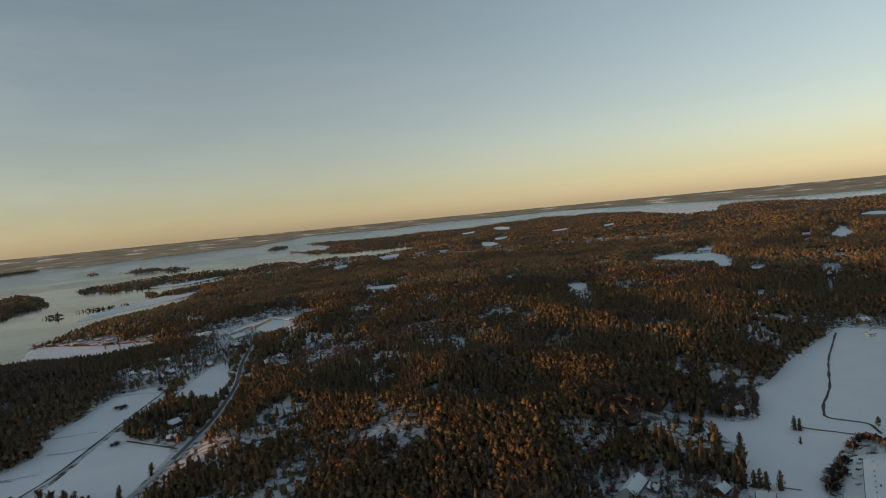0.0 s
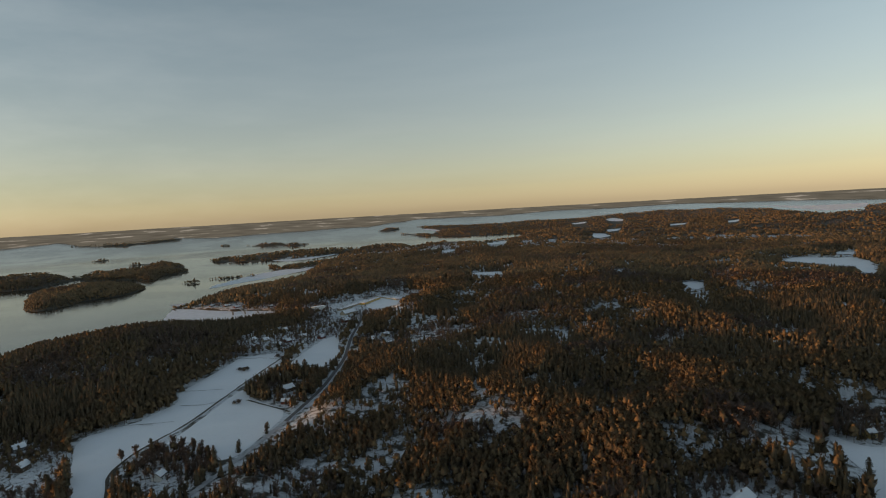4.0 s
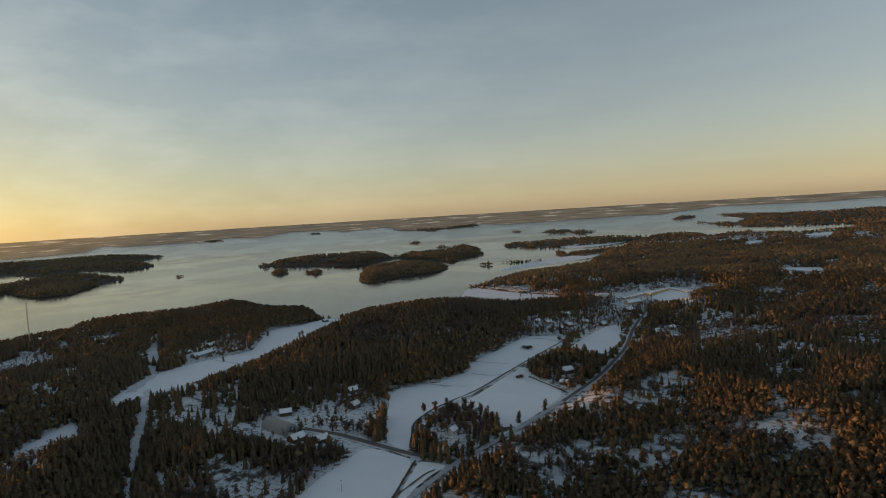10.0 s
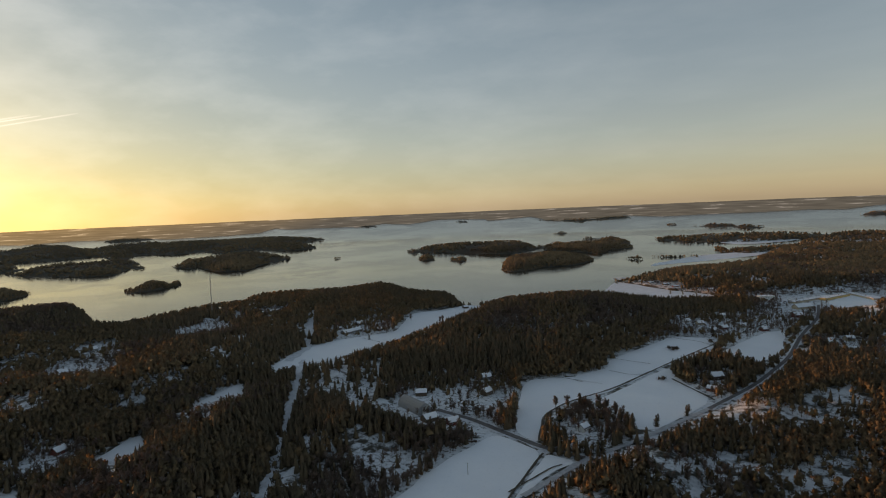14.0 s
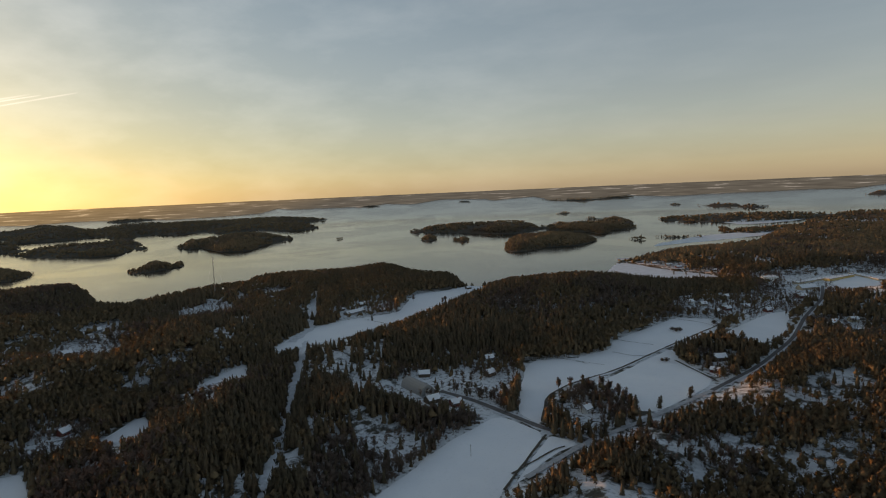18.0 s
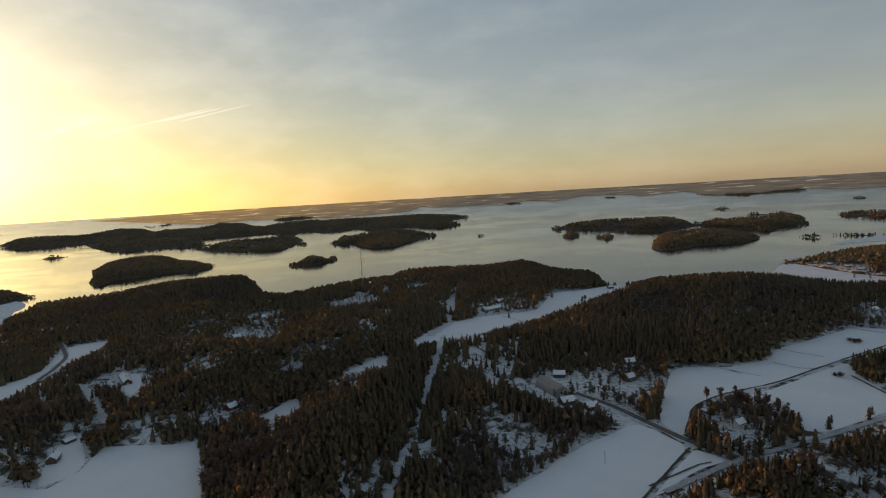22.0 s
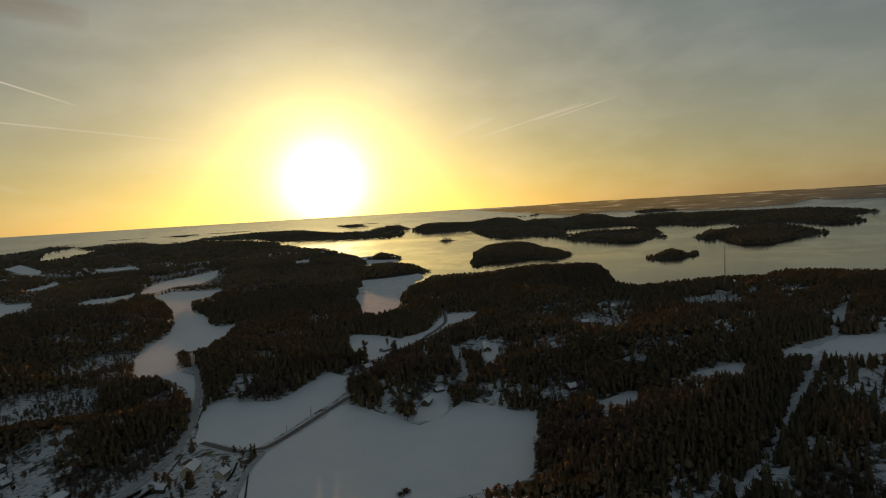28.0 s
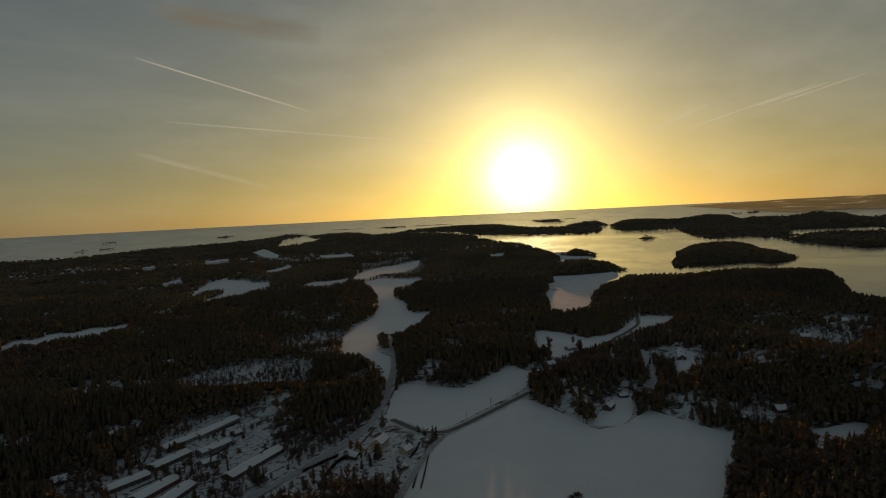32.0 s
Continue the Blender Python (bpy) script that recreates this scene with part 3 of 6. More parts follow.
field('snow_field', [(254, 1267), (283, 1314), (296, 1275), (275, 1230)])
field('snow_field', [(210, 326), (243, 368), (256, 384), (304, 381), (253, 318)])
field('snow_field', [(-379, 1118), (-395, 1246), (-336, 1245), (-312, 1131), (-349, 1077)])
field('snow_field', [(-766, -88), (-738, -59), (-677, -58), (-650, -66)])
field('snow_field', [(-461, -109), (-530, -110), (-562, -102), (-554, -94), (-494, -82), (-470, -88)])
glade('glade', [(107, 786), (128, 813), (158, 790), (158, 755), (133, 763), (109, 744)])
glade('glade', [(80, 925), (96, 971), (102, 918), (85, 869)])
glade('glade', [(248, 1131), (280, 1190), (270, 1104), (240, 1022), (242, 1074)])
glade('glade', [(30, 555), (46, 578), (59, 566), (45, 546)])
glade('glade', [(261, 934), (291, 1002), (280, 936), (256, 890)])
glade('glade', [(258, 1277), (291, 1306), (298, 1258), (264, 1230)])
glade('glade', [(-200, 1043), (-189, 1082), (-165, 1011), (-181, 1005)])
glade('glade', [(293, 858), (322, 851), (310, 803), (280, 784)])
glade('glade', [(182, 661), (200, 693), (195, 661)])
glade('glade', [(-6, 806), (13, 874), (16, 758)])
glade('glade', [(-99, 632), (-96, 669), (-83, 614)])
glade('glade', [(520, 1571), (586, 1661), (637, 1579), (610, 1515), (539, 1525)])
glade('glade', [(-245, 1603), (-165, 1650), (-122, 1592), (-170, 1546)])
glade('glade', [(-67, 2788), (-18, 2862), (21, 2762)])
glade('glade', [(341, 1131), (378, 1163), (365, 1110)])
glade('glade', [(-507, 262), (-542, 307), (-520, 301), (-478, 256)])
glade('glade', [(-835, 56), (-867, 90), (-877, 122), (-843, 106), (-802, 64)])
glade('glade', [(-1029, 83), (-1042, 142), (-990, 138), (-992, 98)])
glade('glade', [(-1064, 259), (-1128, 331), (-1030, 322), (-1022, 285)])
glade('glade', [(-486, 256), (-541, 310), (-522, 304), (-467, 254)])
glade('glade', [(-814, -96), (-853, -75), (-824, -66), (-797, -83)])
glade('glade', [(-901, -37), (-938, -18), (-896, -13)])
glade('glade', [(-891, 38), (-909, 70), (-874, 72)])
glade('glade', [(-952, 110), (-994, 141), (-955, 142)])
glade('glade', [(-502, -746), (-522, -757), (-506, -728), (-488, -720)])
glade('glade', [(-610, -982), (-648, -1000), (-667, -987), (-630, -946), (-581, -923)])
glade('glade', [(-976, -438), (-1010, -419), (-971, -379), (-944, -402)])
glade('glade', [(-968, -30), (-958, 0), (-902, 13), (-888, -14)])
glade('glade', [(-950, 32), (-942, 72), (-869, 66), (-896, 40)])
glade('glade', [(-1051, 86), (-1037, 144), (-986, 134), (-992, 107)])
glade('glade', [(-1070, 221), (-1130, 282), (-1059, 274), (-1014, 226)])
glade('glade', [(-1133, 298), (-1165, 338), (-1027, 312), (-1042, 294)])
glade('glade', [(-773, -99), (-746, -59), (-654, -50), (-661, -69)])
glade('glade', [(-453, -418), (-480, -402), (-467, -382)])
glade('glade', [(-350, -683), (-403, -677), (-390, -643), (-342, -651)])
way("road", [(-248, 256), (-256, 326), (-251, 390), (-250, 491)], 4.8, 3)
way("road", [(-250, 491), (-254, 587), (-275, 717), (-310, 837), (-341, 979), (-382, 1091)], 4.6, 1)
way('road', [(-258, 330), (-296, 322), (-349, 322), (-378, 322), (-419, 315)], 5.8, 1)
way('road', [(-411, -274), (-394, -230), (-406, -210), (-528, -189)], 5.8, 1)
way('road', [(-248, -275), (-314, -275), (-371, -277), (-440, -304), (-565, -378), (-698, -478)], 6.7, 3)
way('road', [(-786, -171), (-834, -163), (-896, -160), (-1018, -190)], 5.1, 1)
way('track', [(-696, 304), (-510, 206), (-413, 154), (-347, 118), (-322, 102)], 7.4, 0)
way('track', [(-1053, 482), (-758, 341), (-704, 285)], 12.8, 0)
way('track', [(-290, -184), (-366, -208), (-395, -211)], 4.8, 3)
way('track', [(-741, -122), (-643, -93), (-582, -80)], 8.0, 0)
way('ditch', [(-304, 331), (-341, 376), (-349, 416), (-344, 482), (-357, 597), (-368, 741), (-378, 893)], 2.2, 2)
way('ditch', [(-285, 315), (-266, 275), (-246, 235)], 1.8, 2)
way('ditch', [(-322, 550), (-258, 517)], 2.0, 2)
way('ditch', [(456, 699), (378, 594), (326, 512), (296, 475), (282, 451), (304, 432), (298, 413)], 2.0, 2)
way('ditch', [(254, 437), (277, 419), (294, 408)], 2.0, 2)
way('ditch', [(-427, 576), (-402, 579), (-371, 586)], 0.9, 2)
way('ditch', [(-386, 531), (-362, 533), (-349, 546)], 0.9, 2)
way('ditch', [(-429, 718), (-390, 723), (-346, 707)], 1.0, 2)
way('ditch', [(-451, 762), (-424, 766), (-394, 762)], 0.8, 2)
way('ditch', [(-392, 477), (-378, 477)], 0.8, 2)
way('ditch', [(-258, 253), (-261, 280), (-264, 301), (-262, 310)], 1.4, 2)
way('ditch', [(-752, 424), (-702, 430), (-675, 427)], 1.0, 2)
way('ditch', [(-470, 458), (-406, 474), (-362, 486)], 0.7, 2)
way('ditch', [(-307, -184), (-330, -195), (-354, -205), (-378, -216)], 1.4, 2)
way('ditch', [(-309, -179), (-330, -189), (-362, -205)], 1.2, 2)
way('ditch', [(-458, -309), (-490, -325)], 1.2, 2)
way('ditch', [(-331, -258), (-362, -267), (-387, -275)], 1.6, 2)
site(104, 365, 54, 23.8, 11.2, 3.2, "white", "gable")
site(117, 362, -53, 7.6, 6.3, 2.7, "grey", "gable")
site(154, 352, 42, 10.1, 8.4, 2.9, "brown", "gable")
site(174, 338, -27, 10.1, 8.4, 2.7, "brown", "gable")
site(238, 333, -124, 57.6, 15.0, 8.9, "white", "flat")
site(227, 477, 24, 7.6, 6.3, 4.2, "yellow", "gable")
site(475, 669, 13, 9.2, 7.4, 4.2, "white", "gable")
site(514, 733, 13, 11.4, 9.5, 4.2, "cream", "gable")
site(-411, 1139, 79, 112.0, 11.2, 2.9, "cream", "flat")
site(-389, 1182, 81, 75.8, 11.2, 4.2, "yellow", "flat")
site(-362, 1224, -40, 84.0, 11.2, 2.9, "cream", "flat")
site(-389, 1046, 67, 31.4, 12.5, 3.7, "cream", "gable")
site(-365, 966, 52, 13.7, 9.5, 4.2, "red", "gable")
site(-466, 1088, 47, 24.5, 15.0, 8.9, "white", "flat")
site(-466, 826, 80, 12.1, 8.4, 3.2, "white", "gable")
site(-443, 824, 62, 10.1, 8.4, 3.2, "cream", "gable")
site(-405, 789, 72, 10.1, 8.4, 3.2, "grey", "gable")
site(-445, 894, 71, 10.1, 8.4, 4.2, "white", "gable")
site(-403, 816, 60, 10.1, 8.4, 3.2, "red", "gable")
site(-390, 845, 60, 10.1, 8.4, 3.2, "cream", "gable")
site(-358, 840, 70, 10.1, 8.4, 3.2, "red", "gable")
site(-291, 581, 59, 13.5, 9.5, 4.2, "brown", "gable")
site(-274, 542, 11, 8.9, 7.4, 3.2, "red", "barn")
site(-294, 373, 96, 8.9, 7.4, 3.7, "white", "gable")
site(-437, 302, -3, 37.1, 15.0, 7.5, "grey", "arch")
site(-467, 331, 55, 11.4, 9.5, 3.7, "brown", "barn")
site(-402, 294, 87, 13.0, 10.5, 3.7, "brown", "barn")
site(-381, 304, 79, 10.3, 8.4, 3.4, "red", "gable")
site(-421, 379, 96, 10.1, 8.4, 4.2, "brown", "gable")
site(-461, 414, 69, 10.1, 8.4, 3.7, "grey", "gable")
site(-803, 434, 103, 35.2, 11.2, 3.2, "grey", "barn")
site(-850, 475, 108, 15.9, 8.4, 3.2, "brown", "gable")
site(-840, 430, 109, 9.5, 7.4, 3.2, "brown", "gable")
site(-782, 472, 106, 9.5, 7.4, 3.2, "brown", "gable")
site(-757, 1178, 67, 12.4, 6.3, 2.5, "brown", "gable")
site(-717, 1173, 61, 14.1, 6.3, 2.5, "brown", "gable")
site(-682, 1154, 63, 13.1, 6.3, 2.5, "red", "gable")
site(-602, 1152, 59, 13.7, 6.3, 2.5, "brown", "gable")
site(-861, 1210, 75, 14.5, 6.3, 2.5, "red", "gable")
site(-835, 694, 79, 9.5, 7.4, 3.2, "brown", "barn")
site(-270, 816, 77, 13.7, 8.4, 3.7, "white", "gable")
site(-258, 848, 60, 10.3, 8.4, 3.7, "cream", "gable")
site(-238, 795, 48, 10.1, 8.4, 3.7, "cream", "row")
site(-331, -408, -174, 46.2, 11.2, 3.4, "grey", "row")
site(-294, -408, -180, 33.8, 11.2, 3.4, "grey", "row")
site(-266, -382, -177, 32.2, 11.2, 3.4, "brown", "row")
site(-298, -370, 177, 28.3, 10.0, 3.4, "grey", "row")
site(-227, -376, 174, 31.5, 11.2, 3.4, "brown", "row")
site(-230, -346, -172, 34.7, 11.2, 3.4, "red", "row")
site(-229, -325, -165, 34.1, 11.2, 3.4, "brown", "row")
site(-277, -350, 166, 12.1, 8.4, 3.2, "grey", "row")
site(-290, -315, -175, 54.2, 11.2, 3.4, "brown", "row")
site(-328, -379, 175, 8.2, 6.3, 2.7, "brown", "gable")
site(-280, -480, -166, 10.1, 8.4, 3.2, "brown", "gable")
site(-208, -426, 155, 10.1, 8.4, 2.9, "brown", "gable")
site(-358, -248, -167, 15.2, 9.5, 4.8, "cream", "gable")
site(-355, -221, 176, 8.9, 7.4, 3.6, "cream", "gable")
site(-331, -253, 87, 10.2, 7.4, 3.2, "brown", "barn")
site(-330, -208, 156, 6.3, 5.2, 2.5, "brown", "barn")
site(-261, -250, -171, 10.1, 8.4, 3.2, "brown", "gable")
site(-626, -202, 144, 10.1, 8.4, 4.2, "cream", "gable")
site(-712, -206, 148, 14.1, 8.4, 3.2, "grey", "barn")
site(-594, -202, 130, 8.9, 7.4, 3.2, "brown", "barn")
site(-720, -75, 12, 35.2, 8.8, 3.2, "brown", "gable")
site(-509, -106, 175, 12.2, 7.4, 3.7, "brown", "gable")
site(-547, -102, 132, 9.3, 6.3, 2.5, "brown", "barn")
site(-555, 27, 125, 10.1, 8.4, 3.2, "red", "gable")
site(-1102, 414, 98, 33.1, 15.0, 4.2, "white", "flat")
site(-982, 101, 116, 11.4, 9.5, 4.2, "grey", "gable")
site(-856, 53, 102, 11.4, 9.5, 4.2, "white", "gable")
MAST = (-1154, 322, 78)
CARS = [(254, 373, 20), (248, 365, 20), (243, 357, 20), (235, 347, 20), (259, 378, 20), (237, 354, 110)]
JETTIES = [(-691, 1150, -653, 1088, 3), (-674, 1165, -630, 1096, 3), (-634, 1150, -602, 1099, 3), (-795, 1190, -758, 1190, 3), (-1398, -509, -1395, -454, 3), (-1338, -480, -1323, -427, 3), (-1282, -458, -1267, -411, 3), (-1536, 125, -1531, 142, 3)]
POLES = [(-296, 250, 30), (-475, -206, 10), (-430, -208, 10), (-474, -206, 10)]
lone("spruce", 248, 434, 11.6)
lone("spruce", 251, 432, 10.2)
lone("spruce", 238, 410, 5.8)
lone("spruce", 170, 355, 13.0)
lone("spruce", 176, 355, 11.6)
lone("spruce", 179, 354, 13.0)
lone("spruce", 182, 352, 11.6)
lone("spruce", 189, 349, 13.0)
lone("spruce", 184, 429, 13.0)
lone("spruce", 182, 419, 14.5)
lone("spruce", 195, 410, 13.0)
lone("pine", 304, 424, 8.7)
lone("spruce", -258, 422, 10.2)
lone("spruce", -254, 462, 10.2)
lone("spruce", -254, 341, 13.0)
lone("spruce", -254, 346, 11.6)
lone("birch", -344, 395, 13.0)
lone("spruce", -306, 347, 17.4)
lone("spruce", -294, 339, 14.5)
lone("spruce", -328, 410, 15.9)
lone("birch", -336, 402, 13.0)
lone("birch", -317, 422, 14.5)
lone("birch", -304, 416, 14.5)
lone("birch", -294, 416, 14.5)
lone("birch", -283, 408, 13.0)
lone("spruce", -275, 406, 13.0)
lone("spruce", -274, 406, 13.0)
lone("spruce", -269, 405, 13.0)
lone("birch", -272, 376, 11.6)
lone("birch", -269, 378, 11.6)
lone("spruce", -354, 336, 20.3)
lone("spruce", -339, 328, 18.8)
lone("spruce", -368, 368, 11.6)
lone("birch", -336, 336, 10.2)
lone("birch", -755, 482, 13.0)
lone("birch", -762, 477, 13.0)
lone("birch", -838, 426, 13.0)
lone("birch", -850, 445, 13.0)
lone("spruce", -736, 427, 8.7)
lone("bush", -394, 662, 5.8)
lone("bush", -386, 659, 7.2)
lone("bush", -386, 666, 5.8)
lone("bush", -326, 541, 5.8)
lone("bush", -330, 539, 4.3)
lone("spruce", -264, 434, 7.2)
lone("spruce", -259, 474, 7.2)
lone("bush", -374, 725, 7.2)
lone("bush", -360, 714, 7.2)
lone("spruce", -402, 782, 10.2)
lone("birch", -309, 555, 8.7)
lone("birch", -691, -227, 20.3)
lone("birch", -693, -190, 17.4)
lone("spruce", -702, -190, 17.4)
lone("birch", -734, -210, 13.0)
lone("birch", -389, -232, 8.7)
lone("bush", -341, -83, 4.3)
lone("bush", -341, -82, 4.3)
lone("bush", -336, -85, 4.3)
lone("spruce", -318, -235, 7.2)
lone("pine", -267, -285, 13.0)
lone("pine", -267, -293, 13.0)
lone("birch", -304, -290, 11.6)
lone("birch", -310, -288, 11.6)
lone("spruce", -336, -235, 13.0)
lone("spruce", -339, -235, 11.6)
lone("pine", -267, 616, 13.0)
lone("spruce", -285, 637, 13.0)
lone("spruce", -278, 635, 14.5)
lone("spruce", -274, 651, 13.0)
lone("spruce", -275, 667, 13.0)
lone("spruce", -306, 640, 14.5)
lone("pine", -299, 646, 14.5)
lone("bush", 219, 349, 7.2)
lone("bush", 227, 360, 7.2)
lone("bush", 235, 366, 7.2)
lone("bush", 242, 373, 7.2)
lone("bush", 245, 374, 7.2)
lone("bush", 226, 354, 7.2)
lone("bush", 219, 346, 7.2)
lone("bush", 234, 360, 7.2)
lone("bush", 214, 341, 7.2)
lone("bush", 262, 394, 7.2)
lone("bush", 272, 403, 7.2)
lone("bush", 278, 406, 7.2)
lone("bush", 283, 406, 7.2)
lone("bush", 285, 403, 7.2)
lone("bush", 262, 390, 7.2)
lone("bush", 283, 395, 7.2)
lone("birch", 205, 480, 11.6)
lone("birch", 213, 490, 11.6)
lone("pine", 210, 475, 10.2)
lone("pine", 216, 478, 10.2)
lone("birch", 227, 462, 10.2)
lone("birch", 237, 472, 10.2)
lone("pine", 253, 496, 10.2)
lone("pine", 256, 512, 10.2)
lone("pine", 219, 467, 7.2)
lone("pine", 214, 466, 7.2)
lone("pine", 246, 522, 10.2)
lone("birch", 251, 515, 10.2)
lone("birch", -782, 467, 11.6)
lone("birch", -763, 462, 11.6)
lone("birch", -784, 482, 11.6)
lone("birch", -755, 469, 11.6)
lone("birch", -774, 486, 11.6)
lone("birch", -765, 488, 11.6)
lone("birch", -874, 443, 11.6)
lone("birch", -840, 432, 11.6)
lone("birch", -814, 555, 11.6)
lone("birch", -755, 573, 11.6)
lone("birch", -760, 582, 11.6)
lone("birch", -422, 750, 10.2)
lone("birch", -426, 768, 8.7)
lone("birch", -405, 765, 10.2)
lone("birch", -403, 798, 10.2)
lone("spruce", -390, 762, 11.6)
lone("birch", -398, 834, 10.2)
lone("spruce", -379, 846, 11.6)
lone("birch", -459, 771, 10.2)
lone("birch", -472, 803, 8.7)
lone("birch", -458, 856, 10.2)
lone("birch", -373, 797, 10.2)
lone("birch", -330, 829, 10.2)
lone("birch", -318, 813, 10.2)
lone("pine", -334, -232, 11.6)
lone("pine", -341, -264, 8.7)
lone("pine", -336, -250, 8.7)
lone("pine", -342, -258, 8.7)
lone("bush", -282, -230, 7.2)
lone("bush", -286, -230, 7.2)
lone("bush", -288, -224, 7.2)
lone("bush", -283, -208, 7.2)
lone("pine", -272, -293, 8.7)
lone("bush", -270, -285, 7.2)
lone("birch", -310, -293, 10.2)
lone("pine", -282, -398, 8.7)
lone("bush", -286, -398, 7.2)
CONTRAILS = [((-2385, -3617, 1295), (-3282, -2939, 967), 16, 1.0), ((-2543, -3609, 899), (-3958, -2036, 682), 15, 0.55), ((-3512, -2749, 560), (-3835, -2293, 462), 12, 0.5), ((-4425, -539, 690), (-4431, 232, 884), 16, 0.6), ((-4377, -843, 679), (-4422, -394, 839), 45, 0.4), ((-2406, -3736, 690), (-3114, -3202, 424), 50, 0.3), ((-4442, -127, 787), (-4422, 287, 881), 12, 0.7), ((-4443, -7, 788), (-4399, 482, 905), 14, 0.5), ((-4401, -835, 412), (-4474, -231, 466), 14, 0.35)]
ice("sea_ice", [(-1222, 2367), (-1136, 2559), (-1014, 2720), (-959, 2668), (-993, 2522), (-1054, 2370), (-1117, 2300)])
ice("sea_ice", [(-989, 1525), (-1029, 1608), (-1032, 1712), (-1041, 1891), (-996, 2002), (-937, 2101), (-883, 2180), (-880, 1970), (-912, 1827), (-944, 1714), (-973, 1611)])
ice("sea_ice", [(-871, 3792), (-843, 3836), (-657, 3854), (-652, 3703), (-734, 3663)])
ice("sea_ice", [(-1995, -734), (-2141, -697), (-2115, -579), (-2073, -552), (-1952, -665), (-1747, -611), (-1835, -664)])
ice("sea_ice", [(-494, 3913), (-324, 3933), (-195, 4010), (-208, 3888), (-354, 3826)])
ice("sea_ice", [(1266, 4130), (1536, 3858), (1796, 3813), (1684, 3612), (1496, 3595), (1412, 3813), (1339, 4008)])
ice("sea_ice", [(230, 4313), (633, 4273), (667, 4242), (473, 4294)])
field("snow_field", [(315, 3892), (376, 3946), (435, 3821), (403, 3706), (339, 3765)])
field("snow_field", [(178, 3062), (240, 3033), (266, 2866), (219, 2785), (181, 2821)])
field("snow_field", [(106, 3755), (199, 3816), (193, 3717), (120, 3676)])
field("snow_field", [(607, 3388), (710, 3427), (689, 3329), (606, 3304)])
field("snow_field", [(275, 3269), (357, 3302), (322, 3132), (270, 3112)])
field("snow_field", [(578, 1683), (650, 1771), (712, 1726), (768, 1710), (762, 1616), (725, 1496), (662, 1378), (638, 1371), (682, 1504), (646, 1568), (606, 1656)])
field("snow_field", [(909, 3388), (989, 3449), (953, 3328), (902, 3311)])
field("snow_field", [(693, 1354), (714, 1325), (696, 1291), (670, 1299)])
field("snow_field", [(-262, 1659), (-214, 1667), (-154, 1682), (-141, 1597), (-205, 1587)])
field("snow_field", [(-322, 2768), (-229, 2859), (-232, 2725), (-296, 2696)])
field("snow_field", [(-487, 2481), (-432, 2554), (-430, 2465), (-462, 2402)])
field("snow_field", [(790, 1872), (845, 1859), (802, 1784), (768, 1800)])
field("snow_field", [(1220, 2022), (1269, 2041), (1226, 1980), (1193, 1971)])
field("snow_field", [(261, 1328), (283, 1346), (304, 1323), (298, 1278), (266, 1288)])
# the far bank: bearing in degrees, and the distance that fits its foot to the camera's view
BANK = [(-60.0, 4300), (-30.0, 4250), (-24.0, 4400), (-20.0, 4500), (-15.6, 4560), (-10.7, 4660), (-5.6, 4590), (-0.2, 4640), (5.5, 4500), (13.2, 4560), (14.2, 4480), (16.0, 4400), (18.0, 4250), (20.6, 4290), (24.0, 4220), (26.5, 4210), (28.5, 4195), (32.0, 4150), (35.0, 4290), (35.4, 4330), (35.8, 4170), (39.5, 4060), (42.5, 4150), (43.0, 4280), (44.0, 4440), (48.0, 4300), (48.6, 4400), (51.0, 4470), (53.0, 4500), (55.8, 4265), (58.3, 4390), (59.5, 4300), (61.0, 4200), (61.2, 4260), (64.5, 4270), (67.2, 4290), (68.5, 4400), (70.0, 4150), (74.0, 4080), (77.5, 4060), (79.0, 4120), (82.8, 4200), (85.3, 4240), (88.4, 4170), (91.0, 4280), (93.0, 4420), (95.6, 4600), (98.3, 4736), (100.9, 4739), (104.0, 4682), (107.2, 4665)]


ZONES = []


def thin(name, poly, share=0.3):
    ZONES.append((name, poly, share))


thin("scrub", [(-464, 757), (-512, 891), (-426, 962), (-402, 1098), (-318, 842), (-370, 744)], 0.4)
thin("scrub", [(-520, 331), (-528, 414), (-470, 443), (-410, 411), (-344, 331), (-346, 320), (-355, 304), (-381, 269), (-416, 269)], 0.6)
thin("scrub", [(-210, -397), (-278, -438), (-344, -456), (-381, -432), (-322, -338), (-360, -291), (-387, -278), (-318, -235), (-237, -251), (-187, -354)], 0.26)
thin("scrub", [(-398, -562), (-482, -578), (-542, -522), (-531, -474), (-454, -414), (-405, -486)], 0.12)
thin("scrub", [(-813, 389), (-942, 480), (-846, 539), (-744, 474), (-763, 397)], 0.45)
thin("scrub", [(86, 355), (107, 398), (141, 386), (168, 370), (163, 341), (147, 323), (82, 336)], 0.45)
thin("scrub", [(-462, -102), (-550, -110), (-566, -98), (-493, -77), (-470, -86)], 0.45)
thin("scrub", [(-490, 0), (-597, 3), (-616, 30), (-514, 22)], 0.45)
thin("scrub", [(-510, -3), (-600, 8), (-582, 43), (-531, 46), (-491, 16)], 0.45)
thin("scrub", [(-1416, -1091), (-1740, -1344), (-2051, -1347), (-1756, -1056), (-1437, -899)], 0.45)
thin("scrub", [(-621, -656), (-661, -661), (-674, -555), (-606, -530)], 0.45)
thin("scrub", [(-1024, 205), (-1123, 314), (-998, 315), (-954, 230)], 0.45)
thin("scrub", [(-866, 29), (-925, 64), (-886, 118), (-794, 82)], 0.45)
thin("scrub", [(-274, 794), (-275, 853), (-242, 864), (-230, 774)], 0.45)
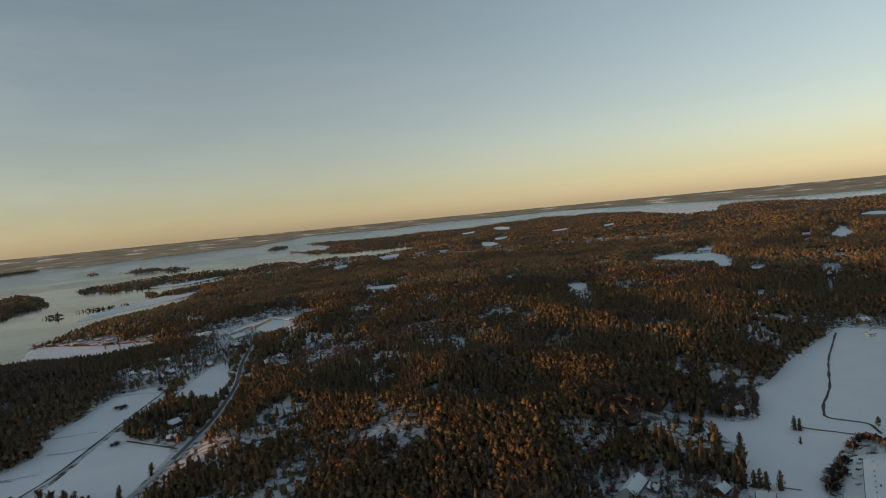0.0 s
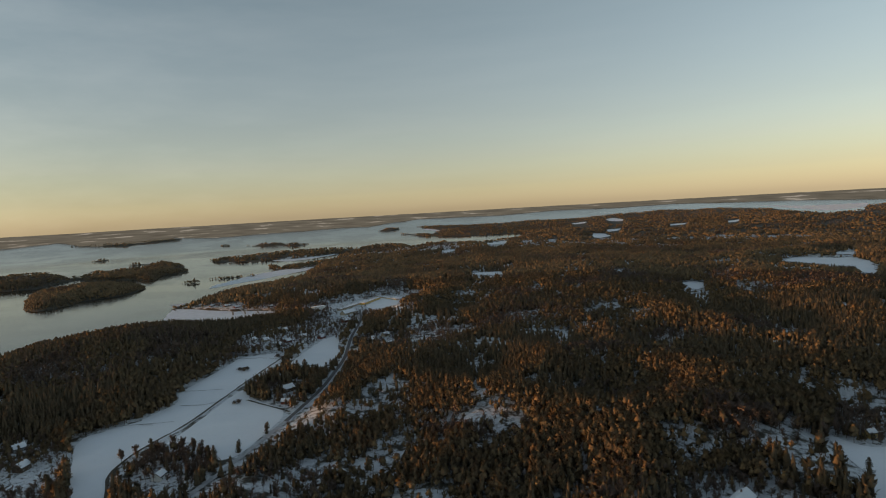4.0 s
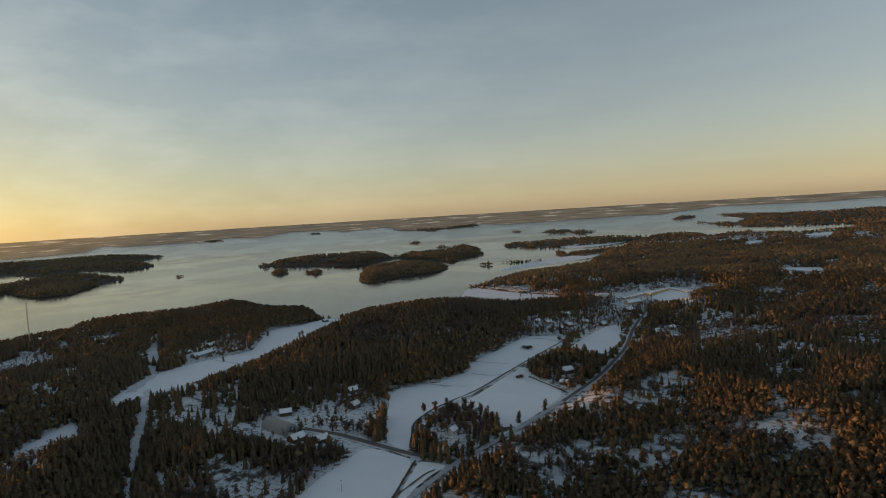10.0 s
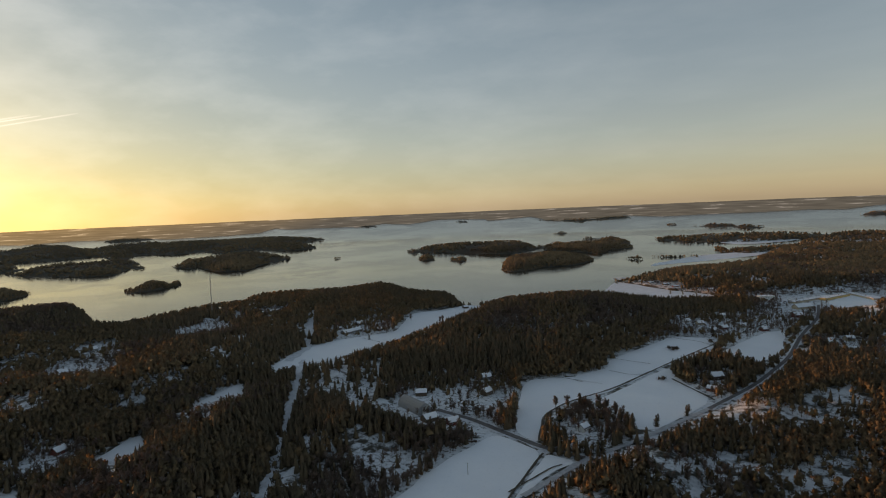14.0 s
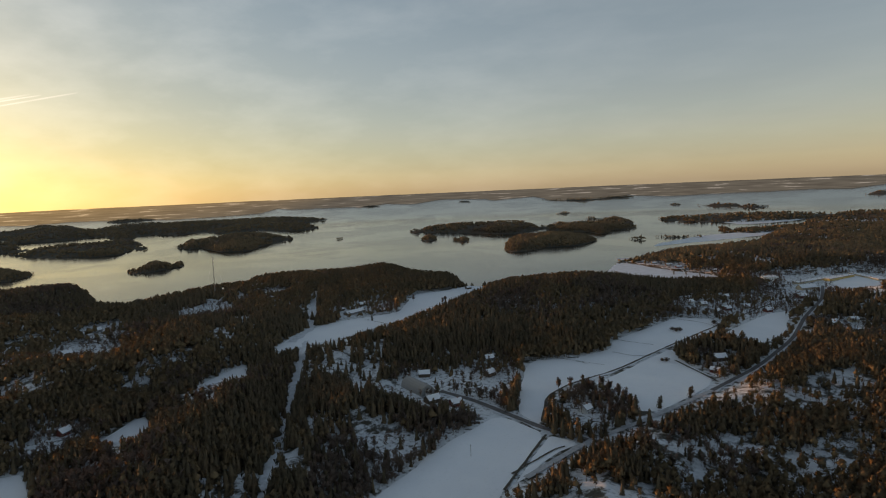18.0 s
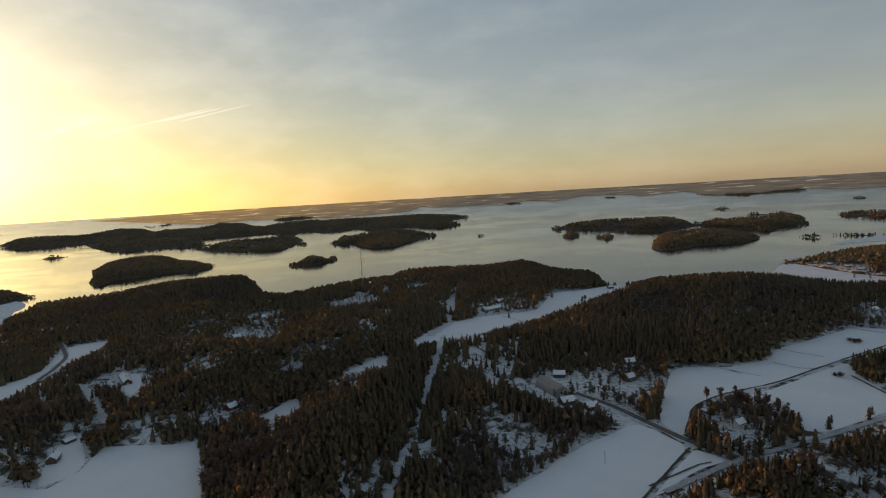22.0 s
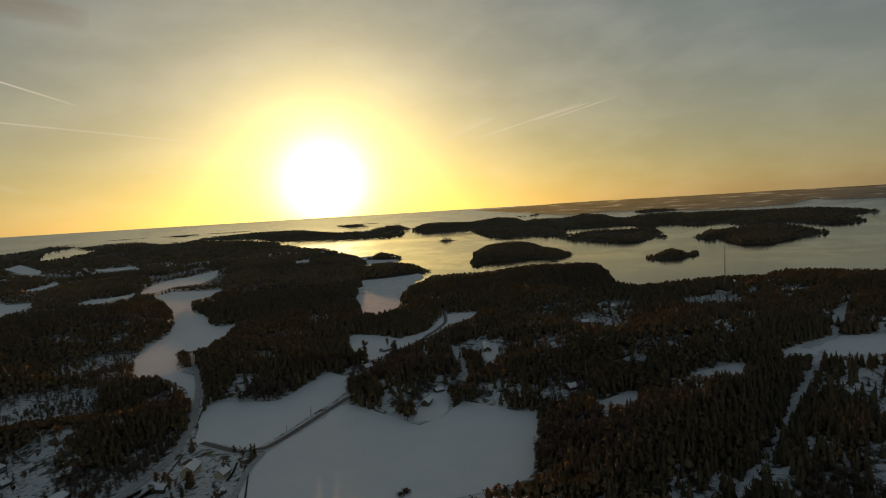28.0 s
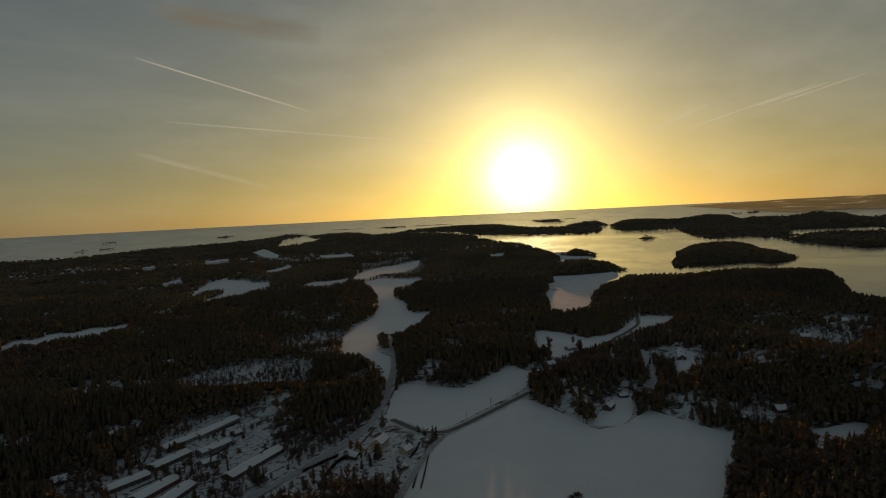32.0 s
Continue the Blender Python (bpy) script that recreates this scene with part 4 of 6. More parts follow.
thin("scrub", [(445, 672), (562, 758), (526, 669), (464, 635)], 0.45)
thin("scrub", [(-618, -230), (-738, -230), (-720, -179), (-634, -187)], 0.45)
thin("scrub", [(-277, 331), (-290, 350), (-285, 354), (-294, 379), (-277, 374), (-259, 366), (-258, 344)], 0.1)
thin("scrub", [(570, 878), (654, 1021), (746, 1187), (816, 1270), (846, 1267), (754, 1125), (677, 1029)], 0.3)
thin("birchwood", [(197, 475), (229, 536), (253, 536), (269, 525), (238, 464), (229, 454), (216, 461)], 0.85)
thin("scrub", [(-400, -595), (-429, -595), (-461, -592), (-502, -578), (-541, -557), (-560, -530), (-480, -450), (-462, -451), (-451, -496), (-429, -510), (-402, -539)], 0.35)
thin("scrub", [(-286, -256), (-330, -264), (-363, -258), (-347, -197), (-306, -186)], 0.1)
thin("birchwood", [(-334, 392), (-333, 414), (-318, 434), (-291, 426), (-259, 390), (-259, 366), (-277, 374), (-294, 379), (-288, 357), (-293, 352), (-301, 358)], 0.85)
thin("scrub", [(-494, -397), (-555, -418), (-518, -371), (-483, -360)], 0.3)
thin("scrub", [(-582, -589), (-659, -638), (-709, -614), (-715, -576), (-638, -518), (-618, -534), (-579, -552)], 0.3)
thin("scrub", [(-347, -310), (-394, -322), (-427, -310), (-368, -272), (-328, -272)], 0.5)
thin("copse", [(-174, 443), (-181, 546), (-149, 533), (-102, 446), (-104, 379), (-141, 363)], 0.7)
thin("copse", [(-75, 398), (-48, 451), (-10, 438), (10, 381), (-5, 346), (-64, 333)], 0.7)
thin("copse", [(-218, 427), (-206, 472), (-168, 402), (-186, 368)], 0.75)
thin("copse", [(-174, 314), (-178, 354), (-131, 360), (-104, 326)], 0.7)
thin("scrub", [(85, 362), (101, 403), (117, 410), (110, 365)], 0.35)
thin("birchwood", [(-338, 144), (-390, 176), (-384, 211), (-358, 248), (-360, 283), (-336, 304), (-318, 280), (-306, 230), (-290, 184), (-274, 166), (-301, 134)], 0.8)
thin("copse", [(-634, 48), (-627, 94), (-518, 107), (-528, 66)], 0.7)


def land_depth(x, y, reach=400.0, islands=False):
    """How far inland a place lies; negative at sea."""
    wx = x + 22 * (value_noise(x, y, 70, 4) - 0.5)
    wy = y + 22 * (value_noise(x + 500, y - 300, 70, 4) - 0.5)
    best = np.full(x.shape, -reach)
    wider = np.clip((np.hypot(x, y) - 1100) / 80, 0, 14)
    for name, poly in LANDS:
        if islands and name != "island":
            continue
        p = np.array(poly, float)
        size = max(5.0, 0.045 * max(np.ptp(p[:, 0]), np.ptp(p[:, 1])))
        best = np.maximum(best, signed(wx, wy, poly, reach) + np.minimum((6.0 if name == "island" else 0.0) + wider, size))
    return np.where(best < wider + 7 - reach, -reach, best)


def field_depth(x, y, reach=80.0):
    best = np.full(x.shape, -reach)
    for _, poly in FIELDS:
        best = np.maximum(best, signed(x, y, poly, reach))
    return best


def ground_height(x, y):
    r = np.hypot(x, y)
    s = land_depth(x, y)
    shore = np.where(s > 0, BASE * (1 - np.exp(-s / 24)), np.maximum(s * 0.35, -5.0)) - np.where(s < 5, 0.3, 0.0)
    far = np.clip((r - 1300) / 1500, 0, 1)
    isle = land_depth(x, y, 120.0, True)
    rise = np.where(isle > 10, 6.0 * (1 - np.exp(-(isle - 10) / 45)), 0.0)
    for kx, ky, kr, kh in KNOLLS:
        rise = rise + kh * np.exp(-((x - kx) ** 2 + (y - ky) ** 2) / (kr * kr)) * np.clip(s / 40, 0, 1)
    hill = rise + np.clip(s / 170, 0, 1) ** 1.3 * np.clip((value_noise(x + 900, y + 400, 420, 3) - 0.30) / 0.5, 0, 1) * (20 - 6 * far)
    fd = field_depth(x, y)
    for _, line, width, kind in WAYS:
        fd = np.maximum(fd, width / 2 + 2 - from_line(x, y, line, 80.0))
    for _, poly in GLADES:
        fd = np.maximum(fd, signed(x, y, poly, 80.0))
    for _, poly, _ in ZONES:
        fd = np.maximum(fd, signed(x, y, poly, 80.0))
    for spec in HOUSES:
        fd = np.maximum(fd, spec[3] * 0.6 + 4 - np.hypot(x - spec[0], y - spec[1]))
    hill = hill * np.clip(-fd / 70, 0, 1)
    return (np.where((fd > -12) & (s > 0), np.maximum(shore, np.where(fd > -2, BASE, shore)), shore) + hill) * shrink(r) + swell(r)


# ---- setting ----
def mesh_object(name, verts, tris, mats, slots=None, smooth=False):
    """A mesh from arrays of corners and triangles."""
    me = bpy.data.meshes.new(name)
    verts, tris = np.asarray(verts, np.float32), np.asarray(tris, np.int32)
    me.vertices.add(len(verts))
    me.vertices.foreach_set("co", verts.ravel())
    me.loops.add(tris.size)
    me.loops.foreach_set("vertex_index", tris.ravel())
    me.polygons.add(len(tris))
    me.polygons.foreach_set("loop_start", np.arange(0, tris.size, 3, dtype=np.int32))
    for m in mats:
        me.materials.append(m)
    if slots is not None:
        me.polygons.foreach_set("material_index", np.asarray(slots, np.int32))
    if smooth:
        me.polygons.foreach_set("use_smooth", np.ones(len(tris), bool))
    me.update(calc_edges=True)
    return new(name, me)


def polar_sheet(az, radii, height):
    a, r = np.meshgrid(np.radians(az), radii)
    x, y = -np.sin(a) * r, np.cos(a) * r
    z = height(x.ravel(), y.ravel())
    verts = np.stack([x.ravel(), y.ravel(), z], 1)
    n = len(az)
    tris = []
    i, j = np.meshgrid(np.arange(len(radii) - 1), np.arange(n), indexing="ij")
    k = (j + 1) % n
    a0, a1, b0, b1 = i * n + j, i * n + k, (i + 1) * n + j, (i + 1) * n + k
    tris = np.concatenate([np.stack([a0, a1, b1], -1).reshape(-1, 3), np.stack([a0, b1, b0], -1).reshape(-1, 3)])
    return verts, tris


AZ = np.concatenate([np.arange(-48, 166, 0.36), np.arange(166, 312, 3.0)])
RADII = np.concatenate([[1.0, 80, 160, 230], 290 * 1.0165 ** np.arange(175)])
RADII = RADII[RADII < 4890]
verts, tris = polar_sheet(AZ, np.append(RADII, 4895), ground_height)
mid = verts[tris].mean(1)
bare_rock = (land_depth(mid[:, 0], mid[:, 1], 30.0) < 9) | (land_depth(mid[:, 0], mid[:, 1], 30.0, True) > -5) | (np.hypot(mid[:, 0], mid[:, 1]) > 2400 + 700 * value_noise(mid[:, 0], mid[:, 1], 300, 2))
tagged(mesh_object("ground", verts, tris, [FLOOR, SHORE], bare_rock, smooth=True), "wooded winter ground under patchy snow and brown litter", "ground", kind="structure")
verts, tris = polar_sheet(np.arange(0, 360, 1.5), np.concatenate([[1.0, 100, 300, 700, 1200, 1800], np.arange(1980, 4890, 40.0), [4895.0]]), lambda x, y: swell(np.hypot(x, y)))
tagged(mesh_object("water", verts, tris, [WATER], smooth=True), "calm grey sea between wooded islands", "sea", kind="structure")


def sheet(name, poly, lift, mat, jitter=2.0):
    """A flat sheet with a softly waving outline, a little above the ground."""
    p = rounded(poly, 3 if jitter > 4 else 2)
    far = math.hypot(*p.mean(0))
    step, wave = max(8.0, far / 80), max(20.0, far / 24)
    q = np.roll(p, -1, 0)
    p = np.concatenate([a + (c - a) * np.linspace(0, 1, max(1, int(math.dist(a, c) / step)), endpoint=False)[:, None] for a, c in zip(p, q)])
    jitter = jitter + min(16.0, max(0.0, far - 720) / 60)
    p = p + jitter * (np.stack([value_noise(p[:, 0], p[:, 1], wave, 3), value_noise(p[:, 1] + 77, p[:, 0], wave, 3)], 1) - 0.5) * 2
    bm = bmesh.new()
    vs = [bm.verts.new((x, y, float(swell(math.hypot(x, y))) + lift * float(shrink(math.hypot(x, y))))) for x, y in p]
    bmesh.ops.triangulate(bm, faces=[bm.faces.new(vs)])
    bmesh.ops.recalc_face_normals(bm, faces=bm.faces)
    if sum(f.normal.z for f in bm.faces) < 0:
        bmesh.ops.reverse_faces(bm, faces=bm.faces)
    me = bpy.data.meshes.new(name)
    bm.to_mesh(me)
    bm.free()
    me.materials.append(mat)
    return new(name, me)


for name, poly in ICES:
    tagged(sheet(name, poly, 0.25, ICE, 4.0), "snow-covered sea ice along the shore", "sea ice", kind="structure")
for k, (name, poly, _) in enumerate(ZONES):
    if name == "copse":
        continue
    tagged(sheet("snowy_clearing", poly, BASE + 0.12 + 0.0035 * k, YARD), "thinly wooded clearing with trodden snow and brush", "clearing", kind="structure")
for k, spec in enumerate(HOUSES):
    reach = 9 + spec[3] * 0.75
    ring = [(spec[0] + reach * (0.8 + 0.4 * LATTICE[k, j]) * math.cos(j * math.pi / 5), spec[1] + reach * (0.8 + 0.4 * LATTICE[k, j]) * math.sin(j * math.pi / 5)) for j in range(10)]
    tagged(sheet("snowy_yard", ring, BASE + 0.235 + 0.0006 * k, YARD), "snowy trodden yard round a house", "yard", kind="structure")
for k, (name, poly) in enumerate(GLADES):
    tagged(sheet("snowy_glade", poly, BASE + 0.29 + 0.001 * k, YARD, 6.0), "small snowy glade between the pines", "glade", kind="structure")
for k, (name, poly) in enumerate(FIELDS):
    tagged(sheet(name, poly, BASE + 0.33 + 0.006 * k, SNOW), "open field under smooth snow", "field", kind="structure")


def ribbon(name, line, width, lift, mat):
    p = rounded(line, 3, closed=False)
    d = np.gradient(p, axis=0)
    n = np.stack([-d[:, 1], d[:, 0]], 1) / (np.linalg.norm(d, axis=1)[:, None] + 1e-9)
    if mat in (TRACK, DITCH):
        # closer stations, so that the edges can be ragged
        at = np.concatenate([[0], np.cumsum(np.hypot(*np.diff(p, axis=0).T))])
        t = np.linspace(0, at[-1], max(4, int(at[-1] / 3.0)))
        p = np.stack([np.interp(t, at, p[:, 0]), np.interp(t, at, p[:, 1])], 1)
        d = np.gradient(p, axis=0)
        n = np.stack([-d[:, 1], d[:, 0]], 1) / (np.linalg.norm(d, axis=1)[:, None] + 1e-9)
    lo, spread = (0.3, 1.4) if mat in (TRACK, DITCH) else (0.85, 0.3)
    w, w2 = (width / 2 * (lo + spread * value_noise(p[:, 0] + s, p[:, 1], 11, 2))[:, None] for s in (0, 300))
    a, b = p + n * w, p - n * w2
    z = swell(np.hypot(p[:, 0], p[:, 1])) + lift
    verts = np.concatenate([np.column_stack([a, z]), np.column_stack([b, z])])
    k, m = np.arange(len(p) - 1), len(p)
    tris = np.concatenate([np.stack([k, k + m, k + m + 1], 1), np.stack([k, k + m + 1, k + 1], 1)])
    return mesh_object(name, verts, tris, [mat])


for k, (name, line, width, kind) in enumerate(WAYS):
    if kind == 1:
        tagged(ribbon("snow_verge", line, width + 4, BASE + 0.60 + 0.008 * k, TRACK), "snow bank thrown up beside the ploughed road", "snow bank", kind="structure")
        tagged(ribbon("road", line, width, BASE + 0.77 + 0.008 * k, ROAD), "ploughed country road with packed grey snow", "road", kind="structure")
    elif kind == 3:
        tagged(ribbon("road", line, width, BASE + 0.77 + 0.008 * k, SNOW_ROAD), "narrow road under packed pale snow", "road", kind="structure")
    elif kind == 0:
        tagged(ribbon("track", line, width, BASE + 0.60 + 0.008 * k, TRACK), "snowy clearing strip through the forest", "track", kind="structure")
    else:
        tagged(ribbon("ditch", line, width, BASE + 0.58 + 0.008 * k, DITCH), "ditch with dead brown grass between snowy fields", "ditch", kind="structure")


def set_spread(me, n):
    me.attributes.new("spread", "FLOAT_VECTOR", "POINT").data.foreach_set("vector", np.asarray(n, np.float32).ravel())


# ---- a backdrop of far banks, with haze painted into its glow ----
def painted_haze_build(nt, bsdf):
    """Wooded banks in rows, with pale slips of ice and water between them; haze is painted into the glow."""
    pos = nt.nodes.new("ShaderNodeNewGeometry")
    spread = nt.nodes.new("ShaderNodeAttribute")
    spread.attribute_name = "spread"
    flat = node(nt, "ShaderNodeMapping", Scale=(0.42, 7.5, 1.0))
    nt.links.new(spread.outputs["Vector"], flat.inputs["Vector"])
    bands = node(nt, "ShaderNodeTexNoise", Scale=1.0, Detail=4.0, Roughness=0.5)
    nt.links.new(flat.outputs["Vector"], bands.inputs["Vector"])
    # haze is painted into these dim band colours, which glow by themselves
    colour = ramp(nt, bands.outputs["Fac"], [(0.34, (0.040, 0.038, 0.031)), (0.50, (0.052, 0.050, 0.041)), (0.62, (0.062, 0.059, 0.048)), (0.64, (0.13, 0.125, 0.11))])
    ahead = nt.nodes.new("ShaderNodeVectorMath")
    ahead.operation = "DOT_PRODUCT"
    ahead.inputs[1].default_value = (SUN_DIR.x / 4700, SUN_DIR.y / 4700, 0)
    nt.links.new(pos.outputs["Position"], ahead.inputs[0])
    # low sunlight painted as a warmer tone on the sun's side
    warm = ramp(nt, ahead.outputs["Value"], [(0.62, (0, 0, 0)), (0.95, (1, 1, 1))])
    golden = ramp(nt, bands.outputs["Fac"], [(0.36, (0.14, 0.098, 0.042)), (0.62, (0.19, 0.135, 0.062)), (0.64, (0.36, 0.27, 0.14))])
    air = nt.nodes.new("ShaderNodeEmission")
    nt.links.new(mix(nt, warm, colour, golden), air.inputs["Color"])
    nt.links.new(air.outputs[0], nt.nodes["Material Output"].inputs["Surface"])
    nt.nodes.remove(bsdf)


def far_bank():
    """A backdrop of the land beyond the sea, drawn out to the horizon and shaped to fit the camera's view."""
    az = np.arange(-60, 106, 0.08)
    n, rows = len(az), 13
    near = np.interp(az, [b[0] for b in BANK], [b[1] for b in BANK])
    foot = (EYE - swell(near) + 2) / near
    brow = 0.0050 + 0.0007 * (value_noise(az * 40, az * 0, 45, 3) - 0.5) + 0.0020 * np.clip((az - 88) / 17, 0, 1)
    brow = foot - np.maximum(foot - brow, 0) * np.clip((105.5 - az) / 16, 0, 1) ** 0.6
    verts, spread = [], []
    for k in range(rows):
        r = near + (4900 - near) * k / (rows - 1)
        dip = foot + (brow - foot) * (1 - (1 - k / (rows - 1)) ** 2.3)
        a = np.radians(az)
        verts.append(np.stack([-np.sin(a) * r, np.cos(a) * r, EYE - dip * r], 1))
        spread.append(np.stack([az, np.degrees(dip), az * 0], 1))
    i = (np.arange(rows - 1)[:, None] * n + np.arange(n - 1)[None]).ravel()
    tris = np.concatenate([np.stack([i, i + 1, i + n + 1], 1), np.stack([i, i + n + 1, i + n], 1)])
    bank = mesh_object("backdrop", np.concatenate(verts), tris, [material("painted_haze", painted_haze_build)])
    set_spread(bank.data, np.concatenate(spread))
    tagged(bank, "glowing backdrop of low wooded banks and frozen bays, haze painted in", "distance", kind="structure")


far_bank()


# ---- trees ----
def clump(rng, centre, rx, rz, fine):
    """A ragged ball of needles."""
    if fine:
        g = (1 + 5 ** 0.5) / 2
        v = np.array([(-1, g, 0), (1, g, 0), (-1, -g, 0), (1, -g, 0), (0, -1, g), (0, 1, g), (0, -1, -g), (0, 1, -g), (g, 0, -1), (g, 0, 1), (-g, 0, -1), (-g, 0, 1)]) / math.hypot(1, g)
        f = np.array([(0, 11, 5), (0, 5, 1), (0, 1, 7), (0, 7, 10), (0, 10, 11), (1, 5, 9), (5, 11, 4), (11, 10, 2), (10, 7, 6), (7, 1, 8), (3, 9, 4), (3, 4, 2), (3, 2, 6), (3, 6, 8), (3, 8, 9), (4, 9, 5), (2, 4, 11), (6, 2, 10), (8, 6, 7), (9, 8, 1)])
    else:
        v = np.array([(1, 0, 0), (-1, 0, 0), (0, 1, 0), (0, -1, 0), (0, 0, 1), (0, 0, -0.7)], float)
        f = np.array([(0, 2, 4), (2, 1, 4), (1, 3, 4), (3, 0, 4), (2, 0, 5), (1, 2, 5), (3, 1, 5), (0, 3, 5)])
    v = v * rng.uniform(0.6, 1.35, (len(v), 1))
    return v * (rx, rx, rz) + centre, f


def stem(sides, r0, r1, h, lean=(0, 0)):
    a = np.arange(sides) * 2 * math.pi / sides
    lo = np.stack([np.cos(a) * r0, np.sin(a) * r0, a * 0 - 0.03], 1)
    hi = np.stack([np.cos(a) * r1 + lean[0], np.sin(a) * r1 + lean[1], a * 0 + h], 1)
    k = np.arange(sides)
    n = (k + 1) % sides
    return np.concatenate([lo, hi]), np.concatenate([np.stack([k, n, n + sides], 1), np.stack([k, n + sides, k + sides], 1)])


def skirt(rng, z0, z1, r, sides):
    """One whorl of drooping boughs: a jagged cone."""
    a = np.arange(sides) * 2 * math.pi / sides + rng.uniform(0, 6)
    rr = r * np.where(np.arange(sides) % 2, 1.0, 0.62) * rng.uniform(0.8, 1.15, sides)
    ring = np.stack([np.cos(a) * rr, np.sin(a) * rr, z0 + rng.uniform(-0.02, 0.02, sides)], 1)
    v = np.concatenate([ring, [(0, 0, z1)]])
    k = np.arange(sides)
    return v, np.stack([k, (k + 1) % sides, k * 0 + sides], 1)


def gather(pieces):
    vs, fs, ms, at = [], [], [], 0
    for (v, f), m in pieces:
        vs.append(v), fs.append(f + at), ms.append(np.full(len(f), m))
        at += len(v)
    return np.concatenate(vs), np.concatenate(fs), np.concatenate(ms)


def sprays(rng, n, size, low, high, wide, peak=0.35, droop=0.0):
    """Loose sprays of foliage in the shape of a crown: wide at the peak's height, narrow above and below."""
    t = rng.uniform(0, 1, n) ** 0.9
    r = wide * np.where(t < peak, 0.55 + 0.45 * t / peak, ((1 - t) / (1 - peak)) ** 0.65) * rng.uniform(0.45, 1.08, n)
    a = rng.uniform(0, 2 * math.pi, n)
    c = np.stack([np.cos(a) * r, np.sin(a) * r, low + (high - low) * t], 1)
    out = np.stack([np.cos(a), np.sin(a), np.full(n, -droop)], 1)
    side = np.stack([-np.sin(a), np.cos(a), rng.uniform(-0.6, 0.6, n)], 1)
    rise = np.stack([rng.uniform(-0.4, 0.4, n), rng.uniform(-0.4, 0.4, n), np.ones(n)], 1)
    s = size * rng.uniform(0.7, 1.35, (n, 1))
    v = np.stack([c + side * s * 0.5 - rise * s * 0.25, c - side * s * 0.5 - rise * s * 0.2, c + out * s * 0.35 + rise * s * rng.uniform(0.35, 0.75, (n, 1))], 1).reshape(-1, 3)
    return v, np.arange(3 * n).reshape(-1, 3)


def pine(rng, level):
    if level == 0:
        return gather([(stem(3, 0.016, 0.006, 0.7), 0), (clump(rng, (0, 0, 0.64), 0.17, 0.27, False), 1), (sprays(rng, 16, 0.17, 0.32, 0.97, 0.24, 0.6), 1)])
    if level == 1:
        return gather([(clump(rng, (0.01, 0, 0.60), 0.21, 0.34, False), 1), (sprays(rng, 6, 0.24, 0.34, 0.97, 0.22, 0.6), 1)])
    return gather([(clump(rng, (0, 0, 0.50), 0.24, 0.48, False), 1)])


def spruce(rng, level):
    if level == 0:
        return gather([(skirt(rng, 0.05, 0.62, 0.20, 6), 2), (skirt(rng, 0.34, 1.0, 0.13, 5), 2), (sprays(rng, 12, 0.13, 0.06, 0.90, 0.20, 0.08, 0.5), 2)])
    if level == 1:
        return gather([(skirt(rng, 0.04, 1.0, 0.19, 6), 2), (sprays(rng, 4, 0.17, 0.08, 0.80, 0.19, 0.1, 0.4), 2)])
    return gather([(skirt(rng, 0.0, 1.0, 0.22, 5), 2)])


def birch(rng, level):
    n = (34, 12, 5)[level]
    p = [(stem(3, 0.012, 0.003, 0.95), 0)]
    for k in range(n):
        a, z = rng.uniform(0, 6.3), rng.uniform(0.25, 0.8)
        reach, rise, w = rng.uniform(0.08, 0.22), rng.uniform(0.10, 0.26), (0.042, 0.066, 0.10)[level]
        c, s = math.cos(a), math.sin(a)
        v = np.array([(0, 0, z), (c * reach - s * w, s * reach + c * w, z + rise), (c * reach + s * w, s * reach - c * w, z + rise * 0.8)])
        p.append(((v, np.array([(0, 1, 2)])), 3))
    return gather(p)


def outward(v):
    """The way in which the crown's soft surface faces at each corner of a tree one metre tall."""
    n = np.stack([v[:, 0] / 0.2, v[:, 1] / 0.2, (v[:, 2] - 0.30) * 0.8], 1)
    return n / (np.linalg.norm(n, axis=1)[:, None] + 1e-6)


KINDS = {"pine": pine, "spruce": spruce, "birch": birch}
TREE_MATS = [BARK, NEEDLES, SPRUCE, TWIGS]
TEMPLATES = {(k, level): [KINDS[k](np.random.RandomState(31 * s + 7 * level + len(k)), level) for s in range(6)] for k in KINDS for level in range(3)}


